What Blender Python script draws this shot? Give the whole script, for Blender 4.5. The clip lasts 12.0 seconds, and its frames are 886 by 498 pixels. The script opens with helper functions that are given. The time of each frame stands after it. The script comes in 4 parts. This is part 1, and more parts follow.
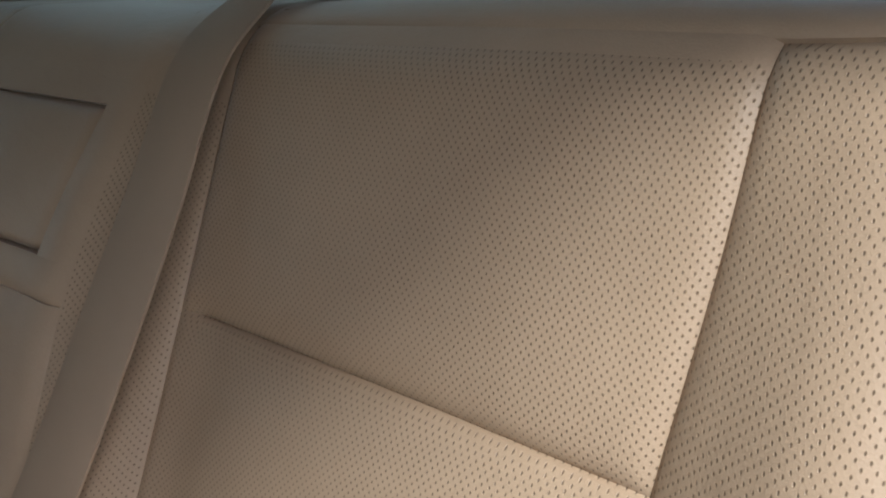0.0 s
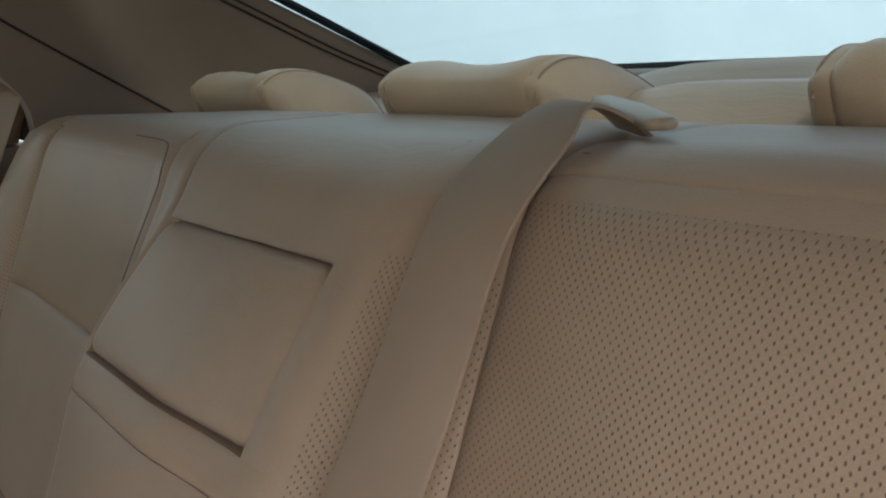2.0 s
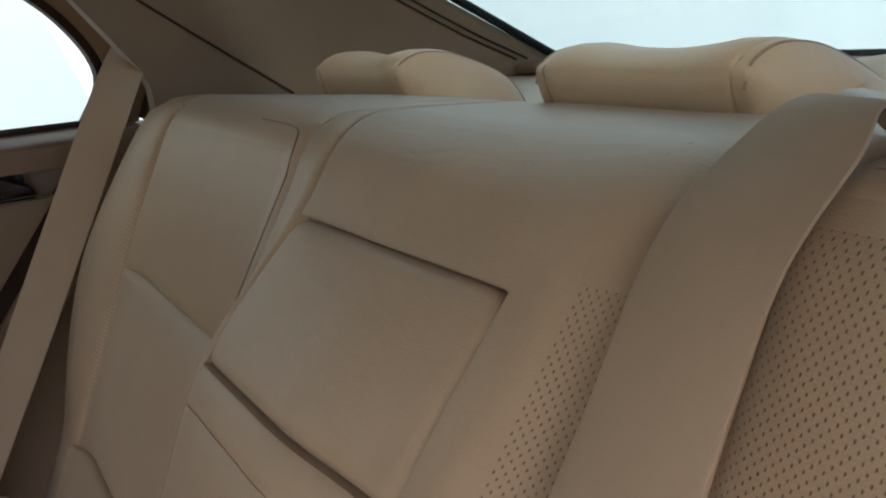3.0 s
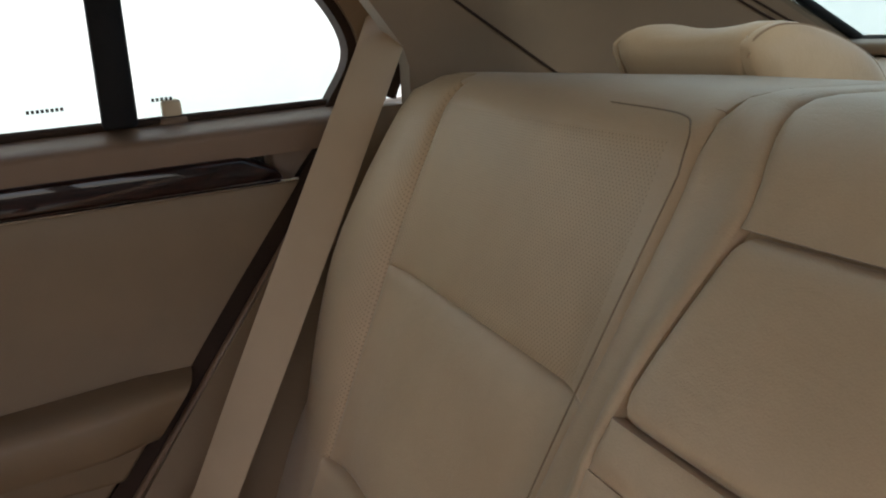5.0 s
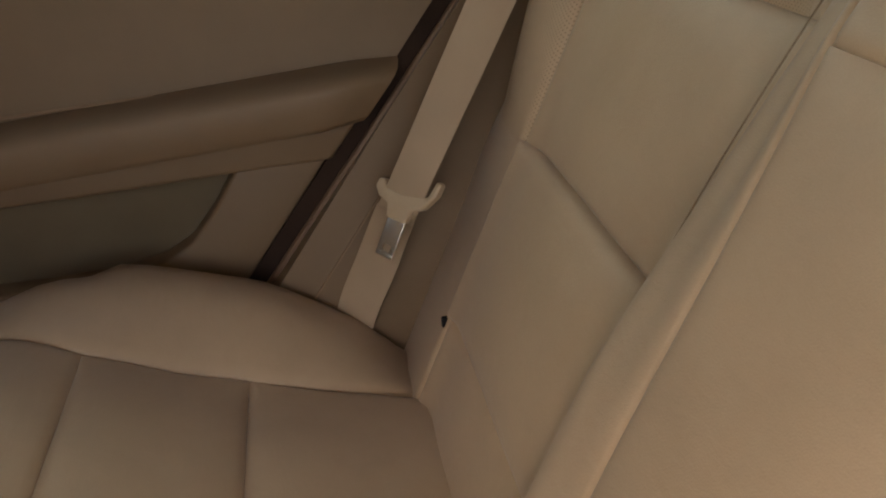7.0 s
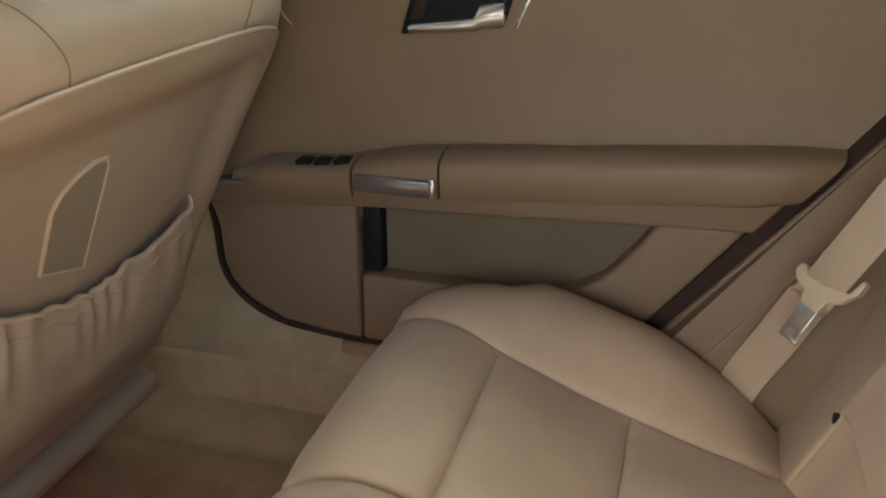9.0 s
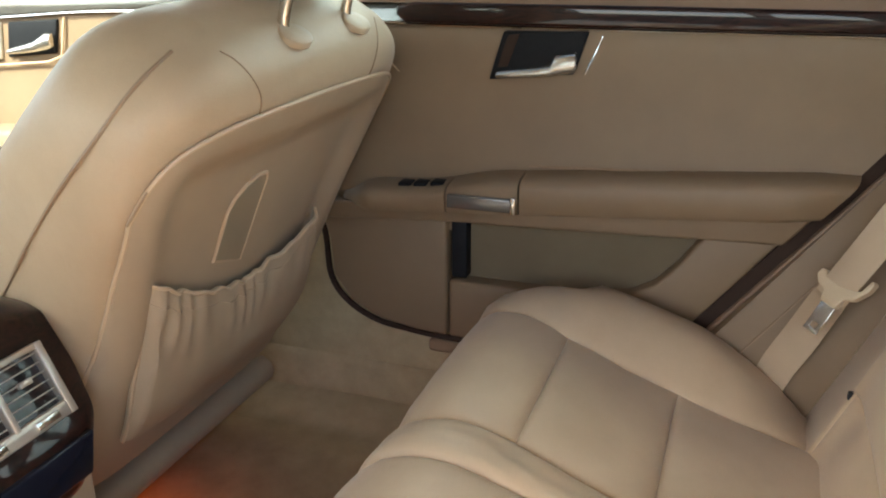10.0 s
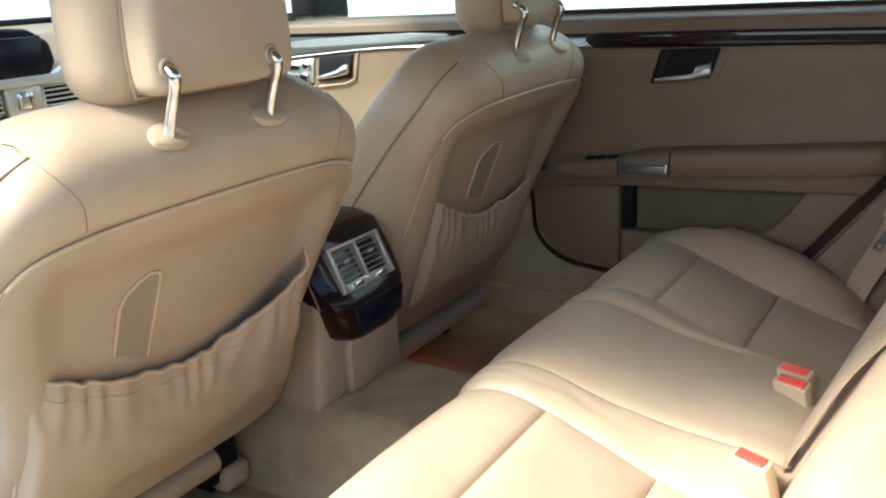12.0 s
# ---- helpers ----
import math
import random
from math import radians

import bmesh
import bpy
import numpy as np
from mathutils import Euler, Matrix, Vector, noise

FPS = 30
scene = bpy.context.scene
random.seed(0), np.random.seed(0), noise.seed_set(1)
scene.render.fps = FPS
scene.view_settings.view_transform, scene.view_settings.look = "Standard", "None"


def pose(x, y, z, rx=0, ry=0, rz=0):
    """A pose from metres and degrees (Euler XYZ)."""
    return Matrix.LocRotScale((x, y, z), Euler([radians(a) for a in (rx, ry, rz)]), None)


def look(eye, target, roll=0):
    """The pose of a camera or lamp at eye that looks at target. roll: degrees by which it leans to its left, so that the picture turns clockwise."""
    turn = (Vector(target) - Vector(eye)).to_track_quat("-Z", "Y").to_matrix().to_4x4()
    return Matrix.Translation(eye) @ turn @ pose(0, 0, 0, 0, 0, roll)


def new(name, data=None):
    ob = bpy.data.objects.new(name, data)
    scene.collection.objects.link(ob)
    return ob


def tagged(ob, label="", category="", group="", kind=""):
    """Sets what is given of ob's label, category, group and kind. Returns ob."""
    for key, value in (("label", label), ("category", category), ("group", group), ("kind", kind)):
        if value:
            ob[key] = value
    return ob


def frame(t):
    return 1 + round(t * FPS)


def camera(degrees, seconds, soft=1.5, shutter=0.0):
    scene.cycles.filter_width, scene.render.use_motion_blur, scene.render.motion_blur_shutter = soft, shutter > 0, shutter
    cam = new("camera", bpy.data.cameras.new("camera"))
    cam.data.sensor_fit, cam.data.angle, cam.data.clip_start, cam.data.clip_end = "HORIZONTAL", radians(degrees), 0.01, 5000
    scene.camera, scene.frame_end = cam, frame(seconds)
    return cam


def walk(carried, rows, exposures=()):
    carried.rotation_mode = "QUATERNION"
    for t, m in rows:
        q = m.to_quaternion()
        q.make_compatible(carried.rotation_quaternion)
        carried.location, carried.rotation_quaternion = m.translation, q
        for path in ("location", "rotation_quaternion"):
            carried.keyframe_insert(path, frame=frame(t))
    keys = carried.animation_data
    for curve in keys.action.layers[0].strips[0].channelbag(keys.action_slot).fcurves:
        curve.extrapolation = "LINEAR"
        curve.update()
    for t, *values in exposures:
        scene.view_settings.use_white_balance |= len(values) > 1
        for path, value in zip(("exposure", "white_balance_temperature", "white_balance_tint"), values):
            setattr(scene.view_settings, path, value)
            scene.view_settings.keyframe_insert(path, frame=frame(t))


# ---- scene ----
cam = camera(54.3, 12.0, soft=2.0)
PATH = [
    (0, (-0.623, 0.062, 0.934), (0.673, -1.289, 0.23), -4.9),
    (0.5, (-0.607, 0.052, 0.952), (0.701, -1.362, 0.414), -4.0),
    (1, (-0.582, 0.051, 0.952), (0.72, -1.371, 0.419), -4.0),
    (1.5, (-0.528, 0.039, 0.953), (0.871, -1.298, 0.446), -4.5),
    (2, (-0.464, 0.011, 0.953), (1.091, -1.143, 0.452), -6.0),
    (2.5, (-0.425, -0.006, 0.951), (1.219, -1.028, 0.446), -6.0),
    (3, (-0.372, -0.007, 0.951), (1.304, -0.969, 0.438), -5.2),
    (3.5, (-0.311, 0.005, 0.962), (1.43, -0.851, 0.479), -5.8),
    (3.7, (-0.283, 0.014, 0.966), (1.475, -0.824, 0.515), -4.8),
    (5.3, (-0.193, 0.091, 0.94), (1.613, -0.557, 0.376), -5.3),
    (5.5, (-0.196, 0.098, 0.928), (1.613, -0.512, 0.332), -5.6),
    (6, (-0.205, 0.099, 0.891), (1.622, -0.383, 0.237), -5.4),
    (6.5, (-0.214, 0.107, 0.869), (1.593, -0.262, 0.095), -5.3),
    (7, (-0.234, 0.125, 0.85), (1.531, -0.132, -0.055), -3.8),
    (7.5, (-0.227, 0.134, 0.833), (1.492, 0.108, -0.189), -4.9),
    (7.7, (-0.227, 0.153, 0.837), (1.481, 0.204, -0.202), -4.4),
    (9.3, (-0.359, 0.201, 0.903), (1.406, 0.79, 0.168), 0.2),
    (9.5, (-0.399, 0.185, 0.907), (1.36, 0.812, 0.192), -0.1),
    (10, (-0.541, 0.173, 0.924), (1.224, 0.811, 0.234), -0.4),
    (10.5, (-0.71, 0.127, 0.949), (1.037, 0.83, 0.277), -1.2),
    (11, (-0.859, 0.035, 0.965), (0.835, 0.876, 0.317), -2.9),
    (11.5, (-0.992, -0.046, 0.954), (0.651, 0.921, 0.349), -3.3),
    (12, (-1.127, -0.083, 0.954), (0.475, 0.956, 0.361), -3.4),
]
EXPOSURES = [(0.0, 0.7, 5750, 8), (0.5, 0.85, 5700, 8), (2.5, 1.55, 6350, 12), (3.7, 1.70, 6700, 13), (5.5, 1.85, 7150, 14), (6.5, 2.00, 7600, 13), (7.5, 2.20, 7400, 10), (9.5, 3.12, 6750, 5), (10.0, 3.17, 6650, 4), (10.5, 2.92, 6450, 2), (11.5, 2.48, 6150, 2), (12.0, 2.18, 5850, 2)]
walk(cam, [(t, look(eye, target, roll)) for t, eye, target, roll in PATH], EXPOSURES)

# ---- light ----
world = bpy.data.worlds.new("sky")
scene.world = world
world.use_nodes = True
wn = world.node_tree.nodes
bg = wn["Background"]
sky = wn.new("ShaderNodeTexSky")
sky.sky_type = "NISHITA"
sky.sun_disc = False
sky.dust_density = 2.5
sky.sun_elevation = radians(47.4)
sky.sun_rotation = radians(301)
world.node_tree.links.new(sky.outputs[0], bg.inputs[0])
bg.inputs[1].default_value = 0.142
sun_data = bpy.data.lights.new("sun", "SUN")
sun_data.energy, sun_data.angle, sun_data.color = 2.4, radians(14), (1.0, 0.96, 0.89)
sun = new("sun", sun_data)
sun.matrix_world = look((-4, 2.4, 5.08), (0, 0, 0))


# ---- materials ----
def nodes_of(name):
    m = bpy.data.materials.new(name)
    m.use_nodes = True
    t = m.node_tree
    return m, t, t.nodes["Principled BSDF"]


def add(t, kind, **values):
    n = t.nodes.new("ShaderNode" + kind)
    for k, v in values.items():
        n.inputs[k.replace("_", " ")].default_value = v
    return n


def surface(name, dark, light, rough=0.5, metal=0.0, coarse=9.0, fine=400.0, relief=0.1, depth=0.0006, cells=False, coat=0.0, sheen=0.0, spec=0.5, holes=False, gloss=0.08, wrinkle=0.0):
    """A surface of two tones, with broad wear, fine grain, uneven gloss and relief."""
    m, t, b = nodes_of(name)
    co = add(t, "TexCoord")
    broad = add(t, "TexNoise", Scale=coarse, Detail=4.0, Roughness=0.6)
    grain = add(t, "TexNoise", Scale=fine, Detail=3.0, Roughness=0.6)
    t.links.new(co.outputs["Object"], broad.inputs["Vector"])
    t.links.new(co.outputs["Object"], grain.inputs["Vector"])
    mixf = add(t, "Mix")
    mixf.inputs[0].default_value = 0.3
    t.links.new(broad.outputs["Fac"], mixf.inputs[2])
    t.links.new(grain.outputs["Fac"], mixf.inputs[3])
    ramp = add(t, "ValToRGB")
    ramp.color_ramp.elements[0].position, ramp.color_ramp.elements[1].position = 0.32, 0.68
    ramp.color_ramp.elements[0].color, ramp.color_ramp.elements[1].color = (*dark, 1), (*light, 1)
    t.links.new(mixf.outputs[0], ramp.inputs[0])
    colour = ramp.outputs[0]
    rr = add(t, "MapRange", To_Min=max(rough - gloss, 0.02), To_Max=rough + gloss)
    t.links.new(broad.outputs["Fac"], rr.inputs[0])
    t.links.new(rr.outputs[0], b.inputs["Roughness"])
    if cells:
        h = add(t, "TexVoronoi", Scale=fine)
        t.links.new(co.outputs["Object"], h.inputs["Vector"])
        height = h.outputs["Distance"]
    else:
        height = grain.outputs["Fac"]
    bump = add(t, "Bump", Strength=relief, Distance=depth)
    t.links.new(height, bump.inputs["Height"])
    normal = bump.outputs[0]
    if wrinkle:
        mp = add(t, "Mapping")
        mp.inputs["Scale"].default_value = (0.6, 1.5, 1.2)
        fold = add(t, "TexNoise", Scale=42.0, Detail=3.0, Roughness=0.55, Distortion=1.2)
        b1 = add(t, "Bump", Strength=wrinkle, Distance=0.003)
        t.links.new(co.outputs["Object"], mp.inputs[0])
        t.links.new(mp.outputs[0], fold.inputs["Vector"])
        t.links.new(fold.outputs["Fac"], b1.inputs["Height"])
        t.links.new(normal, b1.inputs["Normal"])
        normal = b1.outputs[0]
    if holes:
        sep = add(t, "SeparateXYZ")
        t.links.new(co.outputs["Object"], sep.inputs[0])
        comb = add(t, "CombineXYZ")
        for axis, k in (("X", 1 / 0.0039), ("Z", 1.0925 / 0.0044)):
            mul = add(t, "Math")
            mul.operation, mul.inputs[1].default_value = "MULTIPLY", k
            t.links.new(sep.outputs[axis], mul.inputs[0])
            t.links.new(mul.outputs[0], comb.inputs["X" if axis == "X" else "Y"])
        near = []
        for off in (0.0, 0.5):
            sh = add(t, "VectorMath")
            sh.operation, sh.inputs[1].default_value = "ADD", (off, off, 0)
            fr = add(t, "VectorMath")
            fr.operation = "FRACTION"
            sb = add(t, "VectorMath")
            sb.operation, sb.inputs[1].default_value = "SUBTRACT", (0.5, 0.5, 0)
            ln = add(t, "VectorMath")
            ln.operation = "LENGTH"
            t.links.new(comb.outputs[0], sh.inputs[0])
            t.links.new(sh.outputs[0], fr.inputs[0])
            t.links.new(fr.outputs[0], sb.inputs[0])
            st = add(t, "VectorMath")
            st.operation, st.inputs[1].default_value = "MULTIPLY", (1.1, 0.75, 0)
            t.links.new(sb.outputs[0], st.inputs[0])
            t.links.new(st.outputs[0], ln.inputs[0])
            near.append(ln.outputs["Value"])
        mn = add(t, "Math")
        mn.operation = "MINIMUM"
        t.links.new(near[0], mn.inputs[0])
        t.links.new(near[1], mn.inputs[1])
        mask = add(t, "MapRange", From_Min=0.05, From_Max=0.14, To_Min=1.0, To_Max=0.0)
        t.links.new(mn.outputs[0], mask.inputs[0])
        mc = add(t, "Mix")
        mc.data_type = "RGBA"
        mc.inputs[7].default_value = (dark[0] * 0.42, dark[1] * 0.39, dark[2] * 0.35, 1)
        t.links.new(mask.outputs[0], mc.inputs[0])
        t.links.new(colour, mc.inputs[6])
        colour = mc.outputs[2]
        b2 = add(t, "Bump", Strength=0.5, Distance=0.001)
        b2.invert = True
        t.links.new(mask.outputs[0], b2.inputs["Height"])
        t.links.new(normal, b2.inputs["Normal"])
        normal = b2.outputs[0]
    t.links.new(colour, b.inputs["Base Color"])
    t.links.new(normal, b.inputs["Normal"])
    b.inputs["Metallic"].default_value = metal
    b.inputs["Coat Weight"].default_value = coat
    b.inputs["Coat Roughness"].default_value = 0.04
    b.inputs["Sheen Weight"].default_value = sheen
    b.inputs["Specular IOR Level"].default_value = spec
    return m


LEATHER = surface("leather", (0.404, 0.290, 0.186), (0.480, 0.348, 0.226), 0.46, fine=900, relief=0.25, depth=0.0004, cells=True, wrinkle=0.14, spec=0.4, sheen=0.1)
PERFORATED = surface("perforated_leather", (0.404, 0.290, 0.186), (0.480, 0.348, 0.226), 0.46, fine=900, relief=0.25, depth=0.0004, cells=True, holes=True, wrinkle=0.03, spec=0.4)
SEAM = surface("seam_leather", (0.242, 0.156, 0.094), (0.303, 0.198, 0.122), 0.6)
PIPING = surface("piping_leather", (0.485, 0.340, 0.216), (0.556, 0.397, 0.263), 0.4)
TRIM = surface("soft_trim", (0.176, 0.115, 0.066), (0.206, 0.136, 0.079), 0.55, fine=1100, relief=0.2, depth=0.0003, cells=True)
SILL = surface("brown_trim", (0.145, 0.084, 0.050), (0.18, 0.107, 0.065), 0.5, fine=1100, relief=0.2, depth=0.0003, cells=True)
SHELL = surface("seat_shell", (0.364, 0.265, 0.176), (0.424, 0.312, 0.209), 0.5, fine=1300, relief=0.12, depth=0.0003, cells=True)
PLATE = surface("plate_plastic", (0.255, 0.195, 0.130), (0.300, 0.228, 0.152), 0.55, fine=1300, relief=0.1, depth=0.0002)
NET = surface("pocket_leather", (0.364, 0.265, 0.176), (0.424, 0.312, 0.209), 0.55, fine=900, relief=0.2, depth=0.0004, cells=True)
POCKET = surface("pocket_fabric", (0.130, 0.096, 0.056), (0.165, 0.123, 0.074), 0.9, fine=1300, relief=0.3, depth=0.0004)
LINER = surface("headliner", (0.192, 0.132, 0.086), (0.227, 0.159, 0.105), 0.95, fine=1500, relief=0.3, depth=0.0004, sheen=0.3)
CARPET = surface("carpet", (0.37, 0.285, 0.165), (0.54, 0.425, 0.26), 0.98, coarse=13, fine=700, relief=0.9, depth=0.003, spec=0.1)
BELT = surface("webbing", (0.364, 0.264, 0.174), (0.419, 0.306, 0.203), 0.7, fine=1600, relief=0.35, depth=0.0004)
PLASTIC = surface("beige_plastic", (0.45, 0.345, 0.23), (0.51, 0.395, 0.265), 0.42)
RUBBER = surface("dark_rubber", (0.025, 0.014, 0.010), (0.045, 0.026, 0.018), 0.8, spec=0.2)
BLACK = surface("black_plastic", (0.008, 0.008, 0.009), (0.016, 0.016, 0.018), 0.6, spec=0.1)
VENT = surface("bronze_metal", (0.54, 0.49, 0.43), (0.62, 0.56, 0.49), 0.36, metal=0.6, relief=0.05)
SCREEN = surface("dark_display", (0.006, 0.008, 0.016), (0.010, 0.012, 0.022), 0.15, gloss=0.03, spec=0.2)
CHROME = surface("chrome", (0.70, 0.69, 0.67), (0.78, 0.77, 0.75), 0.14, metal=1.0, relief=0.0, gloss=0.05)
SILVER = surface("satin_metal", (0.66, 0.64, 0.60), (0.74, 0.72, 0.68), 0.32, metal=0.6, relief=0.05)
BRUSHED = surface("brushed_metal", (0.58, 0.56, 0.52), (0.66, 0.64, 0.60), 0.26, metal=0.9, relief=0.03)
# Grey base colour stands in for what glossy trim mirrors.
REFLECT_GREY = surface("reflection_grey", (0.13, 0.12, 0.11), (0.18, 0.17, 0.155), 0.2, metal=0.5, coat=0.5, relief=0.0, gloss=0.04)
RED = surface("red_plastic", (0.66, 0.06, 0.035), (0.74, 0.08, 0.05), 0.4)
PAINT = surface("dark_car_paint", (0.010, 0.011, 0.014), (0.014, 0.015, 0.019), 0.2, coat=1.0, relief=0.0)
# Dark grey for the unseen wall, slab and posts that block light.
BLOCKER = surface("blocker_grey", (0.10, 0.085, 0.075), (0.16, 0.135, 0.115), 0.9, coarse=2.0, fine=50, relief=0.4, depth=0.004)
WHITEWASH = surface("white_render", (0.42, 0.48, 0.50), (0.48, 0.54, 0.56), 0.9, coarse=1.5, fine=60, relief=0.3, depth=0.002)
PAVING = surface("grey_concrete", (0.24, 0.23, 0.21), (0.32, 0.31, 0.28), 0.85, coarse=0.8, fine=40, relief=0.4, depth=0.004)


def burl():
    m, t, b = nodes_of("burl_walnut")
    co = add(t, "TexCoord")
    mp = add(t, "Mapping")
    mp.inputs["Scale"].default_value = (14, 5, 30)
    wv = add(t, "TexNoise", Scale=3.0, Detail=7.0, Roughness=0.65, Distortion=2.2)
    rp = add(t, "ValToRGB")
    rp.color_ramp.elements[0].position, rp.color_ramp.elements[1].position = 0.35, 0.7
    rp.color_ramp.elements[0].color, rp.color_ramp.elements[1].color = (0.004, 0.0018, 0.0018, 1), (0.030, 0.0085, 0.006, 1)
    t.links.new(co.outputs["Object"], mp.inputs[0])
    t.links.new(mp.outputs[0], wv.inputs["Vector"])
    t.links.new(wv.outputs["Fac"], rp.inputs[0])
    t.links.new(rp.outputs[0], b.inputs["Base Color"])
    b.inputs["Roughness"].default_value = 0.3
    b.inputs["Specular IOR Level"].default_value = 0.1
    b.inputs["Coat Weight"].default_value = 0.5
    b.inputs["Coat Roughness"].default_value = 0.03
    return m


WOOD = burl()


def glass(name, tint, gloss=0.06):
    """Thin pane: lets light through in its tint and mirrors a little of it."""
    m, t, b = nodes_of(name)
    clear = add(t, "BsdfTransparent")
    clear.inputs["Color"].default_value = (*tint, 1)
    shine = add(t, "BsdfGlossy", Roughness=0.02)
    mix = add(t, "MixShader")
    mix.inputs[0].default_value = gloss
    t.links.new(clear.outputs[0], mix.inputs[1])
    t.links.new(shine.outputs[0], mix.inputs[2])
    t.links.new(mix.outputs[0], t.nodes["Material Output"].inputs["Surface"])
    return m


GLASS = glass("window_glass", (0.90, 0.95, 0.94))
TINTED = glass("tinted_glass", (0.76, 0.83, 0.83))
glow_m, glow_t, glow_b = nodes_of("footwell_lamp_glow")
glow_b.inputs["Base Color"].default_value = (0.9, 0.3, 0.1, 1)
glow_b.inputs["Emission Color"].default_value = (1.0, 0.16, 0.03, 1)
glow_b.inputs["Emission Strength"].default_value = 1.5


# ---- builders ----
def thing(name, at, label, category, group="", kind=""):
    ob = new(name)
    ob.empty_display_size = 0.05
    ob.location = at
    return tagged(ob, label, category, group, kind)


def part(name, bm, mat, parent=None, label="", smooth=True):
    me = bpy.data.meshes.new(name)
    bmesh.ops.recalc_face_normals(bm, faces=bm.faces[:])
    bm.to_mesh(me)
    bm.free()
    if smooth:
        me.shade_smooth()
        me.set_sharp_from_angle(angle=radians(50))
    me.materials.append(mat)
    ob = new(name, me)
    if parent is not None:
        ob.parent = parent
        if parent.type == "EMPTY":
            ob.matrix_parent_inverse = Matrix.Translation(-Vector(parent.location))
    if label:
        tagged(ob, label)
    return ob


def structure(name, bm, mat, label, category, smooth=True):
    return tagged(part(name, bm, mat, None, "", smooth), label, category, kind="structure")


def rbox(x0, x1, y0, y1, z0, z1, bevel=0.004, seg=2, m=None):
    bm = bmesh.new()
    bmesh.ops.create_cube(bm, size=1, matrix=Matrix.Translation(((x0 + x1) / 2, (y0 + y1) / 2, (z0 + z1) / 2)) @ Matrix.Diagonal((x1 - x0, y1 - y0, z1 - z0, 1)))
    if bevel:
        bmesh.ops.bevel(bm, geom=bm.edges[:], offset=bevel, segments=seg, affect="EDGES", profile=0.5)
    if m is not None:
        bm.transform(m)
    return bm


def prism(pts, axis, a, b, bevel=0.0, seg=2):
    """A polygon in the two other axes (in the order x, y, z), drawn from a to b along axis."""
    bm = bmesh.new()

    def place(p, v):
        return {"x": (v, p[0], p[1]), "y": (p[0], v, p[1]), "z": (p[0], p[1], v)}[axis]

    lo = [bm.verts.new(place(p, a)) for p in pts]
    hi = [bm.verts.new(place(p, b)) for p in pts]
    n = len(pts)
    bm.faces.new(lo)
    bm.faces.new(hi[::-1])
    for i in range(n):
        bm.faces.new((lo[i], hi[i], hi[(i + 1) % n], lo[(i + 1) % n]))
    bmesh.ops.recalc_face_normals(bm, faces=bm.faces[:])
    if bevel:
        bmesh.ops.bevel(bm, geom=bm.edges[:], offset=bevel, segments=seg, affect="EDGES", profile=0.5)
    return bm


def smooth(t):
    t = min(max(t, 0.0), 1.0)
    return t * t * (3 - 2 * t)


def spline(pts, n=8):
    """A smooth line through the points."""
    pts = [Vector(p) for p in pts]
    out = []
    for i in range(len(pts) - 1):
        a, b = pts[i], pts[i + 1]
        ta = (b - pts[i - 1]) / 2 if i else b - a
        tb = (pts[i + 2] - a) / 2 if i + 2 < len(pts) else b - a
        for k in range(n):
            t = k / n
            out.append((2 * t**3 - 3 * t**2 + 1) * a + (t**3 - 2 * t**2 + t) * ta + (-2 * t**3 + 3 * t**2) * b + (t**3 - t**2) * tb)
    return out + [pts[-1]]


def tube(pts, r, seg=8, closed=False, flat=1.0):
    bm = bmesh.new()
    pts = [Vector(p) for p in pts]
    rings, n = [], len(pts)
    ref = None
    for i, p in enumerate(pts):
        d = (pts[(i + 1) % n] if closed or i + 1 < n else p) - (pts[i - 1] if closed or i else p)
        d.normalize()
        if ref is None:
            ref = Vector((0, 0, 1)) if abs(d.z) < 0.9 else Vector((0, 1, 0))
        side = d.cross(ref).normalized()
        ref = side.cross(d).normalized()
        rings.append([bm.verts.new(p + r * (math.cos(a) * side + flat * math.sin(a) * ref)) for a in (2 * math.pi * k / seg for k in range(seg))])
    for i in range(n if closed else n - 1):
        a, b = rings[i], rings[(i + 1) % n]
        for k in range(seg):
            bm.faces.new((a[k], a[(k + 1) % seg], b[(k + 1) % seg], b[k]))
    if not closed:
        bm.faces.new(rings[0][::-1])
        bm.faces.new(rings[-1])
    return bm


def loft(rings, caps=True):
    bm = bmesh.new()
    rows = [[bm.verts.new(p) for p in ring] for ring in rings]
    n = len(rows[0])
    for a, b in zip(rows, rows[1:]):
        for k in range(n):
            bm.faces.new((a[k], a[(k + 1) % n], b[(k + 1) % n], b[k]))
    if caps:
        bm.faces.new(rows[0][::-1])
        bm.faces.new(rows[-1])
    return bm


def strap(pts, across, width, thick=0.0013, n=10):
    """A flat webbing along the points; across: the way of its width at each point."""
    line = spline(pts, n)
    acr = spline(across, n)
    bm = bmesh.new()
    rows = []
    for i, p in enumerate(line):
        d = (line[min(i + 1, len(line) - 1)] - line[max(i - 1, 0)]).normalized()
        a = acr[i].normalized()
        nrm = d.cross(a).normalized()
        rows.append([bm.verts.new(p + a * (u * width / 2) + nrm * (h * thick)) for u, h in ((-1, -0.6), (-0.94, -1), (0.94, -1), (1, -0.6), (1, 0.6), (0.94, 1), (-0.94, 1), (-1, 0.6))])
    for a, b in zip(rows, rows[1:]):
        for k in range(8):
            bm.faces.new((a[k], a[(k + 1) % 8], b[(k + 1) % 8], b[k]))
    bm.faces.new(rows[0])
    bm.faces.new(rows[-1][::-1])
    return bm


